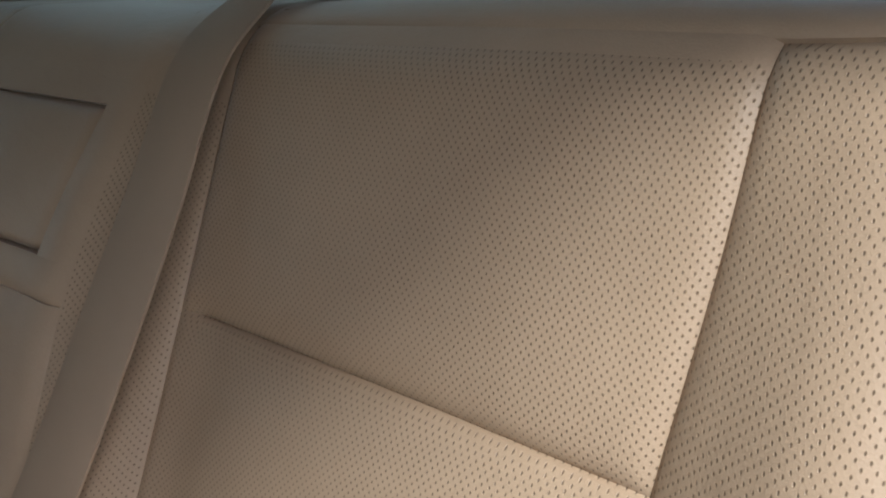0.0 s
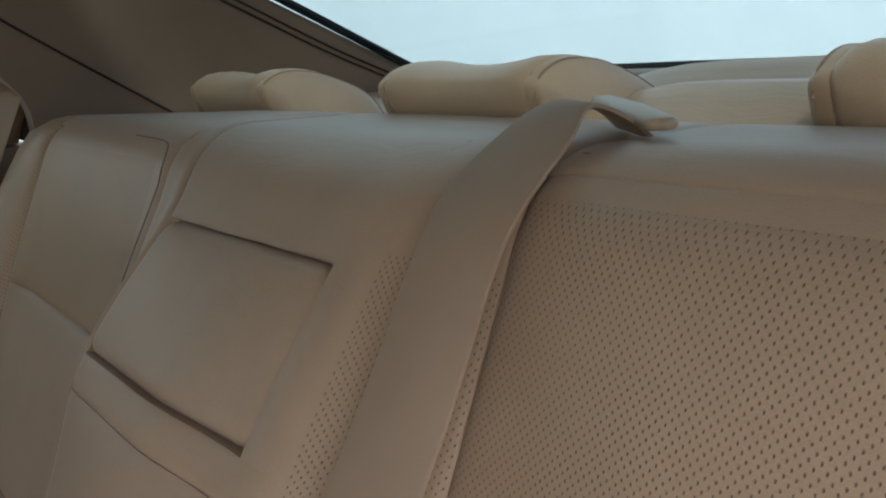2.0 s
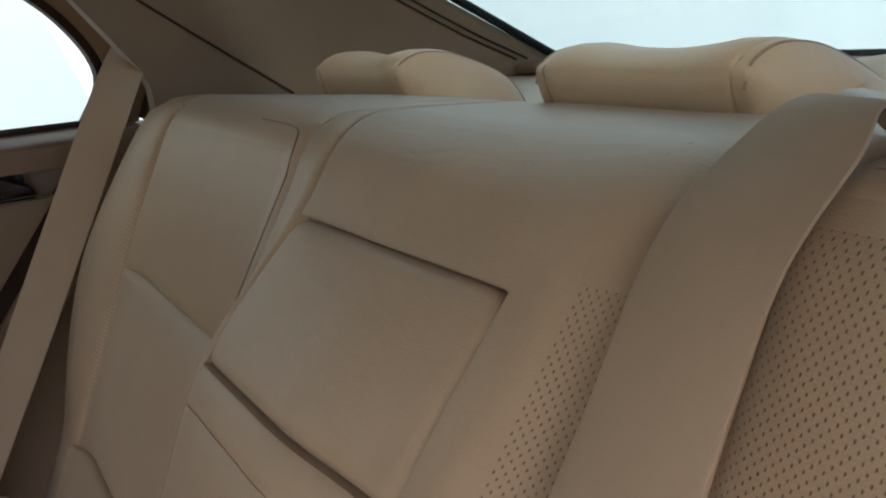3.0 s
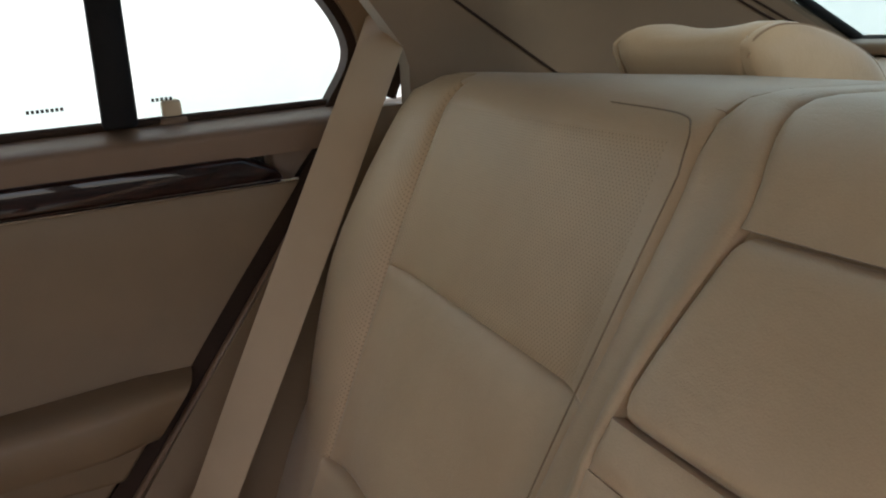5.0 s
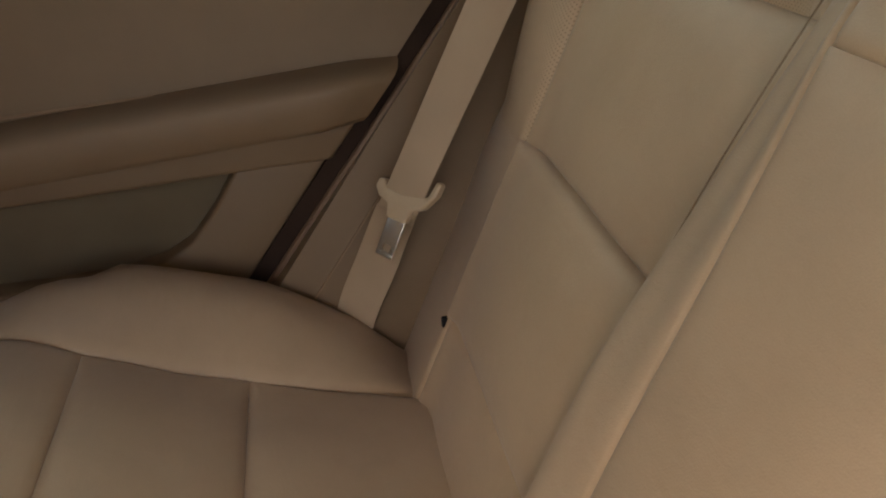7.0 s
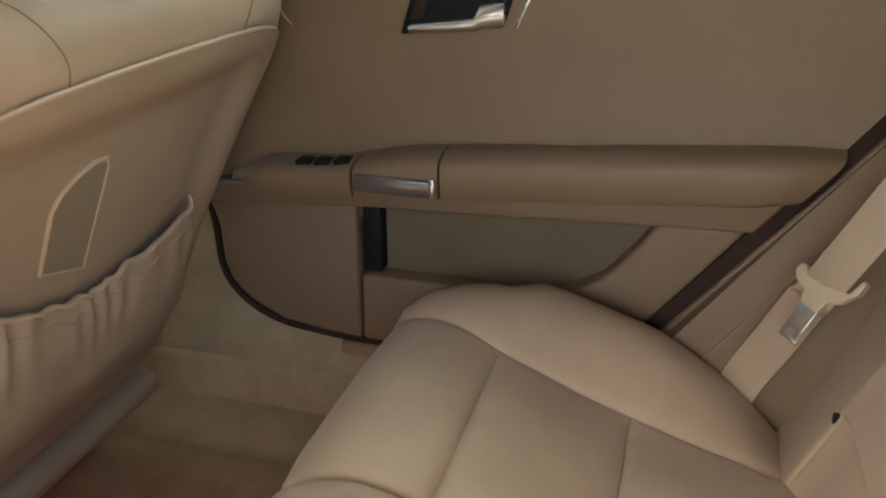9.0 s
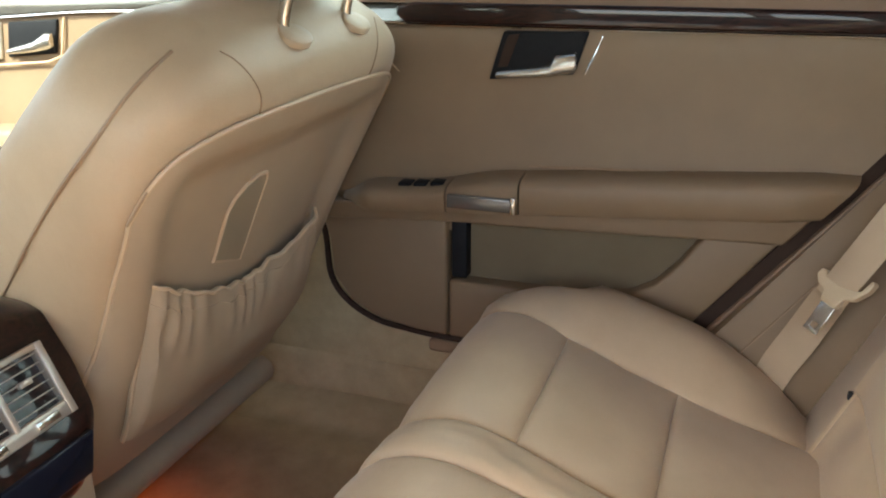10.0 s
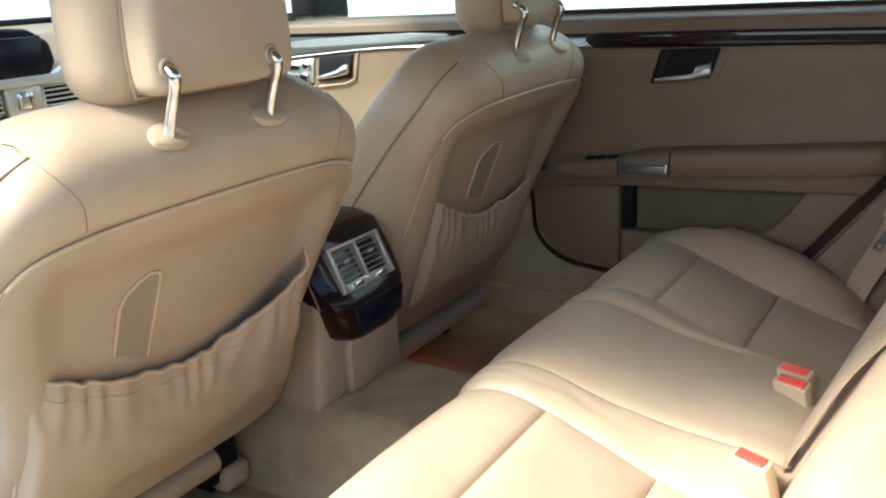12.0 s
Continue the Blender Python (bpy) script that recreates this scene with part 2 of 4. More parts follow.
def sheet(fn, us, vs, back):
    """A skin fn(u, v, 0) with a rim and a rear side fn(u, v, -back)."""
    bm = bmesh.new()
    top = [[bm.verts.new(fn(u, v, 0.0)) for u in us] for v in vs]
    low = [[bm.verts.new(fn(u, v, -back)) for u in us] for v in vs]
    nu, nv = len(us), len(vs)
    for j in range(nv - 1):
        for i in range(nu - 1):
            bm.faces.new((top[j][i], top[j][i + 1], top[j + 1][i + 1], top[j + 1][i]))
            bm.faces.new((low[j][i], low[j + 1][i], low[j + 1][i + 1], low[j][i + 1]))
    rim = [(0, i) for i in range(nu)] + [(j, nu - 1) for j in range(1, nv)] + [(nv - 1, i) for i in range(nu - 2, -1, -1)] + [(j, 0) for j in range(nv - 2, 0, -1)]
    for a, b in zip(rim, rim[1:] + rim[:1]):
        bm.faces.new((top[a[0]][a[1]], low[a[0]][a[1]], low[b[0]][b[1]], top[b[0]][b[1]]))
    return bm


def steps(n, tight=True):
    """0 to 1, closer together near both ends."""
    if not tight:
        return [i / n for i in range(n + 1)]
    e = (0, 0.012, 0.03, 0.06)
    return [*e, *(0.06 + 0.88 * i / n for i in range(1, n)), *(1 - v for v in e[::-1])]


class Profile:
    """A smooth line in the y-z plane, walked by its length."""

    def __init__(self, pts, n=12):
        self.pts = [Vector((0, p[0], p[1])) for p in pts]
        self.pts = spline(self.pts, n)
        self.run = [0.0]
        for a, b in zip(self.pts, self.pts[1:]):
            self.run.append(self.run[-1] + (b - a).length)
        self.length = self.run[-1]

    def at(self, s):
        s = min(max(s, 0.0), self.length - 1e-6)
        i = int(np.searchsorted(self.run, s, side="right")) - 1
        i = min(i, len(self.pts) - 2)
        k = (s - self.run[i]) / (self.run[i + 1] - self.run[i])
        a, b = self.pts[i], self.pts[i + 1]
        t0 = (self.pts[min(i + 1, len(self.pts) - 1)] - self.pts[max(i - 1, 0)]).normalized()
        t1 = (self.pts[min(i + 2, len(self.pts) - 1)] - self.pts[i]).normalized()
        d = t0.lerp(t1, k).normalized()
        return a.lerp(b, k), d


def groove(d, r):
    return (1 - min(1.0, d / r)) ** 2


# ---- rear bench ----
bench = thing("rear_bench", (0, 0.2, 0.08), "beige perforated leather rear bench seat with folded centre armrest", "car seat")
RECL = Vector((0, -0.4027, 0.9153))
FACE = Vector((0, 0.9153, 0.4027))
FOOT = Vector((0, 0.043, 0.281))
S_STRAIGHT, R_TOP = 0.637, 0.055


def back_at(x, s, h):
    """A point of the backrest at the length s up from its foot, h out of its face."""
    if s <= S_STRAIGHT:
        p, n = FOOT + RECL * s, FACE
    else:
        c = FOOT + RECL * S_STRAIGHT - FACE * R_TOP
        a = min((s - S_STRAIGHT) / R_TOP, 1.156) + math.atan2(0.4027, 0.9153)
        n = Vector((0, math.cos(a), math.sin(a)))
        p = c + n * R_TOP - Vector((0, 1, 0.06)) * max(0.0, s - S_STRAIGHT - 1.156 * R_TOP)
    return Vector((x, 0, 0)) + p + n * h


def back_lump(x, s):
    """How far the padding stands out of the plane of the backrest."""
    ax = abs(x)
    wide = min(max(0.15 * (0.63 - s), 0.0), 0.055)
    mid = 0.056 * (1 - 0.22 * smooth(-x / 0.1)) * smooth((0.69 - s) / 0.21)
    ridge = wide * (1 - smooth((ax - 0.165) / 0.07)) + max(0.0, mid - wide) * (1 - smooth((ax - (0.108 if x > 0 else 0.114)) / 0.055))
    side = 0.03 * smooth((ax - 0.49) / 0.08) * smooth((0.72 - s) / 0.25)
    edge = -(0.035 + 0.065 * smooth((s - 0.15) / 0.25)) * smooth((ax - (0.60 if x > 0 else 0.545)) / 0.17)
    if x > 0.525:
        # the lower part of the right bolster turns towards the door
        k = smooth((s - 0.18) / 0.32)
        side = side * k + (1 - k) * 0.0124
        edge = edge * k - (1 - k) * (0.13 + 0.12 * s) * (ax - 0.525)
    return ridge + side + edge


def back_panel(name, x0, x1, s0, s1, mat, pillow=0.006, nu=14, nv=16, label="", seam=0.004, r=0.010, lift=0.0, edges="lrbt"):
    """edges: the sides (left, right, bottom, top) that end in a seam."""

    def fn(u, v, h):
        s = s0 + (s1 - s0) * v
        a, b = x0(s) if callable(x0) else x0, x1(s) if callable(x1) else x1
        x = a + (b - a) * u
        d = min([1.0] + [q for q, k in ((u * (b - a), "l"), ((1 - u) * (b - a), "r"), (s - s0, "b"), (s1 - s, "t")) if k in edges])
        puff = pillow * (1 - (2 * u - 1) ** 4) * (1 - (2 * v - 1) ** 4)
        wob = 0.0012 * noise.noise((x * 9, s * 9, 3.1))
        return back_at(x, s, back_lump(x, s) + puff + wob + lift - seam * groove(d, r) + h)

    return part(name, sheet(fn, steps(nu), steps(nv), 0.03), mat, bench, label)


def right_out(s):
    return 0.735 - 0.19 * max(0.0, (s - 0.5) / 0.2) ** 2


def in_right(s):
    return 0.178 + 0.022 * smooth((0.62 - s) / 0.4)


def in_centre(s):
    return 0.112 + 0.028 * smooth((s - 0.605) / 0.09)


END = 0.80
# right place
back_panel("upper_panel", lambda s: in_right(s) + 0.026, 0.525, 0.495, 0.648, PERFORATED, 0.0, seam=0.003, edges="rb")
back_panel("upper_edge", in_right, lambda s: in_right(s) + 0.026, 0.495, 0.648, LEATHER, 0.0, 6, 16, seam=0.003, edges="lb")
back_panel("upper_edge", in_right, 0.525, 0.648, 0.672, LEATHER, 0.0, 14, 6, seam=0.003, edges="lr")
back_panel("middle_panel", in_right, 0.525, 0.305, 0.495, LEATHER, 0.009)
back_panel("lower_panel", in_right, 0.525, 0.105, 0.305, LEATHER, 0.013, lift=0.009, seam=0.006, r=0.008)
back_panel("foot_roll", in_right, 0.525, -0.02, 0.105, LEATHER, 0.006, seam=0.003)
back_panel("bolster", 0.525, right_out, 0.30, 0.70, PERFORATED, 0.004, seam=0.006, r=0.008, edges="lrt")
back_panel("lower_bolster", 0.525, right_out, -0.05, 0.30, LEATHER, 0.002, seam=0.006, r=0.008, edges="lrb")
back_panel("border", in_centre, in_right, 0.0, END, LEATHER, 0.001, 6, 32, seam=0.003, r=0.006, edges="lr")
back_panel("top_panel", in_right, lambda s: right_out(s) - 0.004, 0.672, END, LEATHER, 0.001, 12, 10, seam=0.0015, edges="l")
# left place
def left_seam(s):
    return -0.505 + 0.012 * smooth((0.63 - s) / 0.20)


back_panel("upper_panel", left_seam, -0.206, 0.504, 0.659, PERFORATED, edges="lrb")
back_panel("upper_edge", left_seam, -0.206, 0.659, 0.672, LEATHER, 0.0, 14, 6, edges="lr")
back_panel("middle_panel", left_seam, -0.206, 0.305, 0.504, PERFORATED, 0.009)
back_panel("lower_panel", left_seam, -0.206, 0.03, 0.305, LEATHER, 0.008)
back_panel("bolster", lambda s: -right_out(s), left_seam, 0.0, 0.672, PERFORATED, 0.004)
back_panel("border", -0.206, -0.135, 0.34, 0.622, PERFORATED, 0.0, 6, 18, edges="l", seam=0.003)
back_panel("lower_border", -0.206, -0.135, -0.04, 0.34, LEATHER, 0.0, 6, 18, edges="lt", seam=0.003)
back_panel("top_panel", lambda s: 0.004 - right_out(s), -0.206, 0.672, END, LEATHER, 0.003, 12, 10, seam=0.002, r=0.006)
# centre place: head piece, strips beside the armrest pad, the pad and the folded armrest under it
back_panel("centre_head_panel", -0.135, in_centre, 0.6105, END, LEATHER, 0.0, 14, 14, edges="r", seam=0.003)
back_panel("head_side", -0.206, -0.135, 0.622, END, LEATHER, 0.0, 8, 14, edges="l", seam=0.003)
back_panel("side_strip", -0.135, -0.103, 0.5122, 0.6105, LEATHER, 0.0, 5, 10, seam=0.0, edges="")


def corner(s, r=0.014):
    d = min(s - 0.5135, 0.609 - s)
    return 0.0 if d >= r else r - math.sqrt(max(0.0, r * r - (r - d) ** 2))


back_panel("pad_surround", -0.106, 0.114, 0.509, 0.614, LEATHER, 0.0, 8, 8, seam=0.0, edges="", lift=-0.010)
back_panel("armrest_pad", lambda s: -0.1015 + corner(s), lambda s: 0.1105 - corner(s), 0.5135, 0.609, LEATHER, 0.003, 16, 22, "flush beige leather armrest pad with rounded corners", seam=0.005, r=0.007, lift=-0.0005)
back_panel("armrest_band", -0.135, 0.112, 0.486, 0.5122, LEATHER, 0.002, 14, 6, seam=0.003, r=0.007, edges="rb")
back_panel("folded_armrest", -0.135, 0.112, -0.03, 0.486, LEATHER, 0.006, 14, 18, seam=0.002, r=0.008)
part("armrest_pull", tube(spline([back_at(-0.03, 0.02, 0.075), back_at(0.0, 0.03, 0.082), back_at(0.05, 0.025, 0.078)], 6), 0.006), LEATHER, bench)
core = [(0.02, 0.27), (-0.225, 0.83), (-0.26, 0.87), (-0.33, 0.86), (-0.33, 0.3), (-0.05, 0.12)]
part("backrest_core", prism(core, "x", -0.66, 0.66, 0.01), SEAM, bench)


# stitched seams on the head of the backrest
def stitch(pts, r=0.0009, h=-0.0006, mat=SEAM):
    line = spline([(x, s, 0) for x, s in pts], 10)
    return part("stitching", tube([back_at(p.x, p.y, back_lump(p.x, p.y) + h) for p in line], r, 5), mat, bench)


stitch([(-0.52, 0.688), (-0.40, 0.690), (-0.30, 0.689), (-0.215, 0.688)])
stitch([(-0.54, 0.722), (-0.42, 0.728), (-0.33, 0.730), (-0.28, 0.722), (-0.23, 0.725)])
stitch([(0.146, 0.68), (0.150, 0.70), (0.168, 0.718), (0.22, 0.724), (0.34, 0.726)])

stitch([(in_right(s) + 0.005, s) for s in (0.12, 0.25, 0.38, 0.50, 0.60, 0.635)] + [(in_right(0.66) + 0.011, 0.655), (in_right(0.66) + 0.03, 0.664), (0.28, 0.667)], 0.0006, 0.0022, TRIM)

# Not a seam: a darker line paints the shaded crease by the latch.
stitch([(0.538, 0.092), (0.562, 0.080), (0.590, 0.058), (0.612, 0.030)], 0.0012, 0.0002, TRIM)

# cushion
CUSH = Profile([(-0.05, 0.262), (0.0, 0.272), (0.06, 0.282), (0.14, 0.303), (0.225, 0.332), (0.30, 0.366), (0.376, 0.399), (0.43, 0.413), (0.475, 0.410), (0.512, 0.388), (0.53, 0.345), (0.528, 0.28), (0.515, 0.16)])


def cush_s(y):
    best = min(range(len(CUSH.pts)), key=lambda i: abs(CUSH.pts[i].y - y) + (10 if CUSH.run[i] > 0.62 else 0))
    return CUSH.run[best]


S_A, S_B, S_FRONT = cush_s(0.376), cush_s(0.225), cush_s(0.47)


def cush_lump(x, s):
    c = abs(x - 0.03)
    mid = 0.055 * (1 - smooth((c - 0.12) / 0.12)) * smooth((S_A - s) / 0.28) + 0.006 * (1 - smooth((c - 0.15) / 0.08))
    y = CUSH.at(s)[0].y
    rise = float(np.interp(y, [0.03, 0.10, 0.18, 0.23, 0.30, 0.35, 0.40, 0.46, 0.50], [-0.03, 0.012, 0.040, 0.048, 0.040, 0.032, 0.018, 0.0, 0.0])) if s < S_FRONT else 0.0
    wide = rise * smooth((abs(x) - 0.50) / 0.12)
    drop = -0.10 * smooth((abs(x) - 0.655) / 0.085) - (0.02 * smooth((abs(x) - 0.60) / 0.1) if s > S_A else 0.0)
    return mid + wide + drop


def cush_panel(name, x0, x1, s0, s1, mat=LEATHER, pillow=0.008, nu=14, nv=14, label="", seam=0.0048, r=0.011):
    def fn(u, v, h):
        s = s0 + (s1 - s0) * v
        a, b = x0(s) if callable(x0) else x0, x1(s) if callable(x1) else x1
        x = a + (b - a) * u
        d = min(u * (b - a), (1 - u) * (b - a), s - s0, s1 - s)
        puff = pillow * (1 - (2 * u - 1) ** 4) * (1 - (2 * v - 1) ** 4)
        crease = (0.0022 * noise.noise((x * 60, s * 26, 4.2)) * smooth((s - 0.3) / 0.15) if name == "cushion_border" else 0.0) + 0.0018 * noise.noise((x * 7, s * 11, 8.4)) + 0.0009 * noise.noise((x * 30, s * 18, 1.7))
        p, d2 = CUSH.at(s)
        n = Vector((0, -d2.z, d2.y))
        return Vector((x, 0, 0)) + p + n * (cush_lump(x, s) + puff + crease - seam * groove(d, r) + h)

    return part(name, sheet(fn, steps(nu), steps(nv), 0.03), mat, bench, label)


def seam_r(s):
    p, _ = CUSH.at(s)
    return float(np.interp(p.y, [0.05, 0.15, 0.234, 0.30, 0.378, 0.43, 0.482, 0.53], [0.542, 0.534, 0.529, 0.523, 0.526, 0.543, 0.565, 0.578]))


def edge_r(s):
    p, _ = CUSH.at(s)
    return 0.735 - 0.09 * smooth((0.24 - p.y) / 0.28)


LAST = CUSH.length
for sgn in (1, -1):
    if sgn > 0:
        inner, sm, ed = 0.25, seam_r, edge_r
        rng = [(inner, sm)]
        bol = (sm, ed)
    else:
        rng = [(lambda s: -seam_r(s) + 0.03, -0.185)]
        bol = (lambda s: -edge_r(s), lambda s: -seam_r(s) + 0.03)
    for a, b in rng:
        cush_panel("cushion_rear_panel", a, b, 0.03, S_B, LEATHER, 0.010)
        cush_panel("cushion_middle_panel", a, b, S_B, S_A, LEATHER, 0.009)
        cush_panel("cushion_front_panel", a, b, S_A, LAST, LEATHER, 0.007, 14, 22)
    cush_panel("cushion_bolster", *bol, 0.05, LAST, LEATHER, 0.007, 12, 26)
cush_panel("cushion_border", 0.168, 0.25, 0.05, LAST, LEATHER, 0.005, 14, 70)
cush_panel("cushion_centre_panel", -0.105, 0.168, 0.05, LAST, LEATHER, 0.008, 14, 26)
cush_panel("cushion_border", -0.185, -0.105, 0.05, LAST, LEATHER, 0.005, 14, 70)
part("cushion_base", prism([(-0.05, 0.08), (-0.05, 0.24), (0.2, 0.29), (0.36, 0.355), (0.45, 0.375), (0.49, 0.35), (0.49, 0.08)], "x", -0.62, 0.64, 0.01), SEAM, bench)


# ---- rear head restraints ----
def head_restraint(x, label):
    t = thing("rear_head_restraint", (x, -0.40, 0.865), label, "headrest", "rear head restraints")
    w = 0.085

    def fn(u, v, h):
        # u across, v round from the lower front over the top to the rear
        xx = (u - 0.5) * 2
        dip = 0.009 * (1 - xx * xx)
        path = Profile([(-0.372, 0.85), (-0.358, 0.88), (-0.345, 0.907), (-0.350, 0.923), (-0.376, 0.932), (-0.42, 0.926), (-0.47, 0.90), (-0.50, 0.865)], 6)
        p, d = path.at(v * path.length)
        n = Vector((0, d.z, -d.y))
        end = 1 - (1 - min(1.0, min(u, 1 - u) / 0.14)) ** 2
        return Vector((x + xx * w * (0.93 + 0.07 * end), p.y, p.z)) + n * (-0.007 * (1 - end) - dip * (0.35 + 0.65 * smooth((p.z - 0.88) / 0.05)) + h)

    part("front_cover", sheet(fn, steps(12), steps(18, False), 0.03), LEATHER, t)
    for sg in (-1, 1):
        pts = [(-0.376, 0.85), (-0.351, 0.905), (-0.358, 0.919), (-0.382, 0.926), (-0.42, 0.919), (-0.47, 0.894), (-0.495, 0.86)]
        body = spline([(0, *p) for p in pts], 5)
        rows = []
        for q, k in ((-0.006, 1.0), (0.001, 0.995), (0.006, 0.94), (0.010, 0.80), (0.012, 0.62)):
            rows.append([(x + sg * (w + q), -0.42 + (p.y + 0.42) * k, 0.872 + (p.z - 0.872) * k) for p in body])
        part("side_cover", loft(rows), LEATHER, t)
        part("piping", tube(spline([(x + sg * (w + 0.002), y, z - 0.001) for y, z in pts[1:]], 6), 0.0010, 6), SEAM, t)
        part("post", tube([(x + sg * 0.045, -0.40, 0.80), (x + sg * 0.045, -0.40, 0.90)], 0.006), CHROME, t)
    t.location += Vector((0, -0.014, -0.001))
    return t


for hx in (-0.338, 0.018, 0.395):
    head_restraint(hx, "low beige leather rear head restraint folded onto the shelf")


# ---- shelf behind the bench ----
def shelf_fn(u, v, h):
    x, y = -0.66 + 1.32 * u, -0.31 - 0.56 * v
    hump = 0.034 * math.exp(-(((x + 0.16) / 0.14) ** 4 + ((y + 0.46) / 0.06) ** 2)) + 0.034 * math.exp(-(((x + 0.10) / 0.20) ** 4 + ((y + 0.62) / 0.07) ** 2))
    return Vector((x, y, 0.868 + 0.012 * smooth((v - 0.7) / 0.2) + hump + h))


tagged(part("rear_shelf", sheet(shelf_fn, steps(40, False), steps(24, False), 0.03), LEATHER), "beige covered parcel shelf with low humps behind the bench", "shelf", kind="structure")

# ---- centre belt ----
cbelt = thing("centre_seat_belt", (-0.17, -0.31, 0.89), "beige webbing seat belt hanging over the backrest from a guide", "seat belt", "seat belts")


path = [Vector((-0.198, -0.304, 0.896)), Vector((-0.192, -0.293, 0.907)), Vector((-0.187, -0.273, 0.912)), back_at(-0.191, 0.685, 0.007), back_at(-0.194, 0.640, 0.013), back_at(-0.198, 0.567, 0.027), back_at(-0.193, 0.488, 0.038), back_at(-0.168, 0.374, 0.046), back_at(-0.13, 0.213, 0.07), back_at(-0.10, 0.05, 0.07)]
acr = [Vector((1, -0.62, 0.0)), Vector((1, -0.62, 0.0)), Vector((1, -0.45, -0.04)), Vector((1, -0.16, 0.02)), Vector((1, -0.06, 0.10)), Vector((1, -0.02, 0.18)), Vector((1, 0, 0.24)), Vector((1, 0, 0.26)), Vector((1, 0, 0.25)), Vector((1, 0, 0.2))]
part("webbing", strap(path, acr, 0.050), BELT, cbelt)
guide = prism([(-0.140, -0.338), (-0.180, -0.308), (-0.229, -0.274), (-0.238, -0.277), (-0.239, -0.284), (-0.190, -0.322), (-0.148, -0.348), (-0.140, -0.346)], "z", 0.9010, 0.9065, 0.0026, 3)
for v in guide.verts:
    v.co.z += (v.co.x + 0.15) * 0.01 + 0.001
part("guide", guide, PLASTIC, cbelt, "moulded beige plastic belt guide")

# ---- right belt ----
rbelt = thing("right_seat_belt", (0.61, 0.1, 0.32), "beige webbing seat belt with a hanging chrome tongue", "seat belt", "seat belts")
sh, tg = Vector((0.662, -0.203, 0.918)), Vector((0.604, 0.040, 0.491))
pathr = [Vector((0.705, -0.235, 0.955)), sh, sh.lerp(tg, 0.33), sh.lerp(tg, 0.66), tg, Vector((0.634, 0.052, 0.45)), Vector((0.652, 0.074, 0.39)), Vector((0.662, 0.100, 0.33)), Vector((0.668, 0.118, 0.27))]
part("webbing", strap(pathr, [Vector((0.02, 0.05, 0.0)), Vector((0.012, 0.05, 0)), Vector((0.02, 0.05, 0.005)), Vector((0.03, 0.05, 0.005)), Vector((0.05, 0.05, 0.006)), Vector((0.045, 0.05, 0.03)), Vector((0.03, 0.05, 0.03)), Vector((0.03, 0.05, 0.03)), Vector((0.03, 0.05, 0.03))], 0.050), BELT, rbelt)


def tongue():
    ax = Vector((0.050, 0.047, 0.011)).normalized()
    dn = Vector((-0.02, 0.05, -0.10)).normalized()
    nn = ax.cross(dn).normalized()
    base = tg - nn * 0.004
    m = Matrix((ax, -dn, nn)).transposed().to_4x4()
    m.translation = base
    bar = [(-0.038, 0.010), (-0.039, 0.024), (-0.033, 0.026), (-0.029, 0.006), (0.0, -0.001), (0.024, 0.000), (0.029, 0.007), (0.036, 0.007), (0.038, -0.003), (0.030, -0.012), (0.016, -0.016), (0.012, -0.030), (-0.012, -0.030), (-0.016, -0.014), (-0.028, -0.008)]
    bm = prism(bar, "z", -0.006, 0.006, 0.0025, 3)
    bm.transform(m)
    holder = part("tongue", bm, PLASTIC, rbelt, "beige plastic belt tongue holder")
    blade = prism([(-0.0115, -0.024), (-0.0115, -0.068), (-0.005, -0.068), (-0.005, -0.058), (0.005, -0.058), (0.005, -0.068), (0.0115, -0.068), (0.0115, -0.024)], "z", -0.0016, 0.0016, 0.0006)
    blade.transform(m)
    part("blade", blade, BRUSHED, holder, "chrome tongue blade")
    tip = rbox(-0.0115, 0.0115, -0.072, -0.066, -0.0016, 0.0016, 0.0006)
    tip.transform(m)
    part("blade_tip", tip, BRUSHED, holder)


tongue()


# ---- buckles ----
def buckle(x, y, z, turn, label, lean=-18):
    t = thing("belt_buckle", (x, y, z - 0.09), label, "buckle", "belt buckles")
    m = Matrix.Translation((x, y, z)) @ pose(0, 0, 0, lean, 0, turn) @ Matrix.Diagonal((0.82, 0.82, 1, 1))
    bm = prism([(-0.029, -0.014), (0.029, -0.014), (0.031, -0.004), (0.031, 0.012), (-0.031, 0.012), (-0.031, -0.004)], "z", -0.10, 0.0, 0.003, 2)
    bm.transform(m)
    part("housing", bm, PLASTIC, t, "beige plastic buckle housing")
    bm = rbox(-0.024, 0.024, -0.010, 0.008, -0.002, 0.0025, 0.0015, 2, m)
    part("release_button", bm, RED, t, "red release button")
    bm = rbox(-0.022, 0.022, -0.0135, -0.0115, -0.012, -0.006, 0.0, 2, m)
    part("slot", bm, BLACK, t, smooth=False)


buckle(0.098, 0.116, 0.386, 72, "pale belt buckle with a red button between the cushions")
buckle(0.052, 0.112, 0.388, 68, "pale belt buckle with a red button beside its twin")
buckle(-0.175, 0.114, 0.388, 66, "single pale belt buckle with a red button")
latch = thing("seat_latch", (0.535, 0.026, 0.362), "small black plastic latch at the foot of the backrest", "latch")
part("body", rbox(0.530, 0.537, 0.008, 0.020, 0.365, 0.377, 0.002), BLACK, latch)


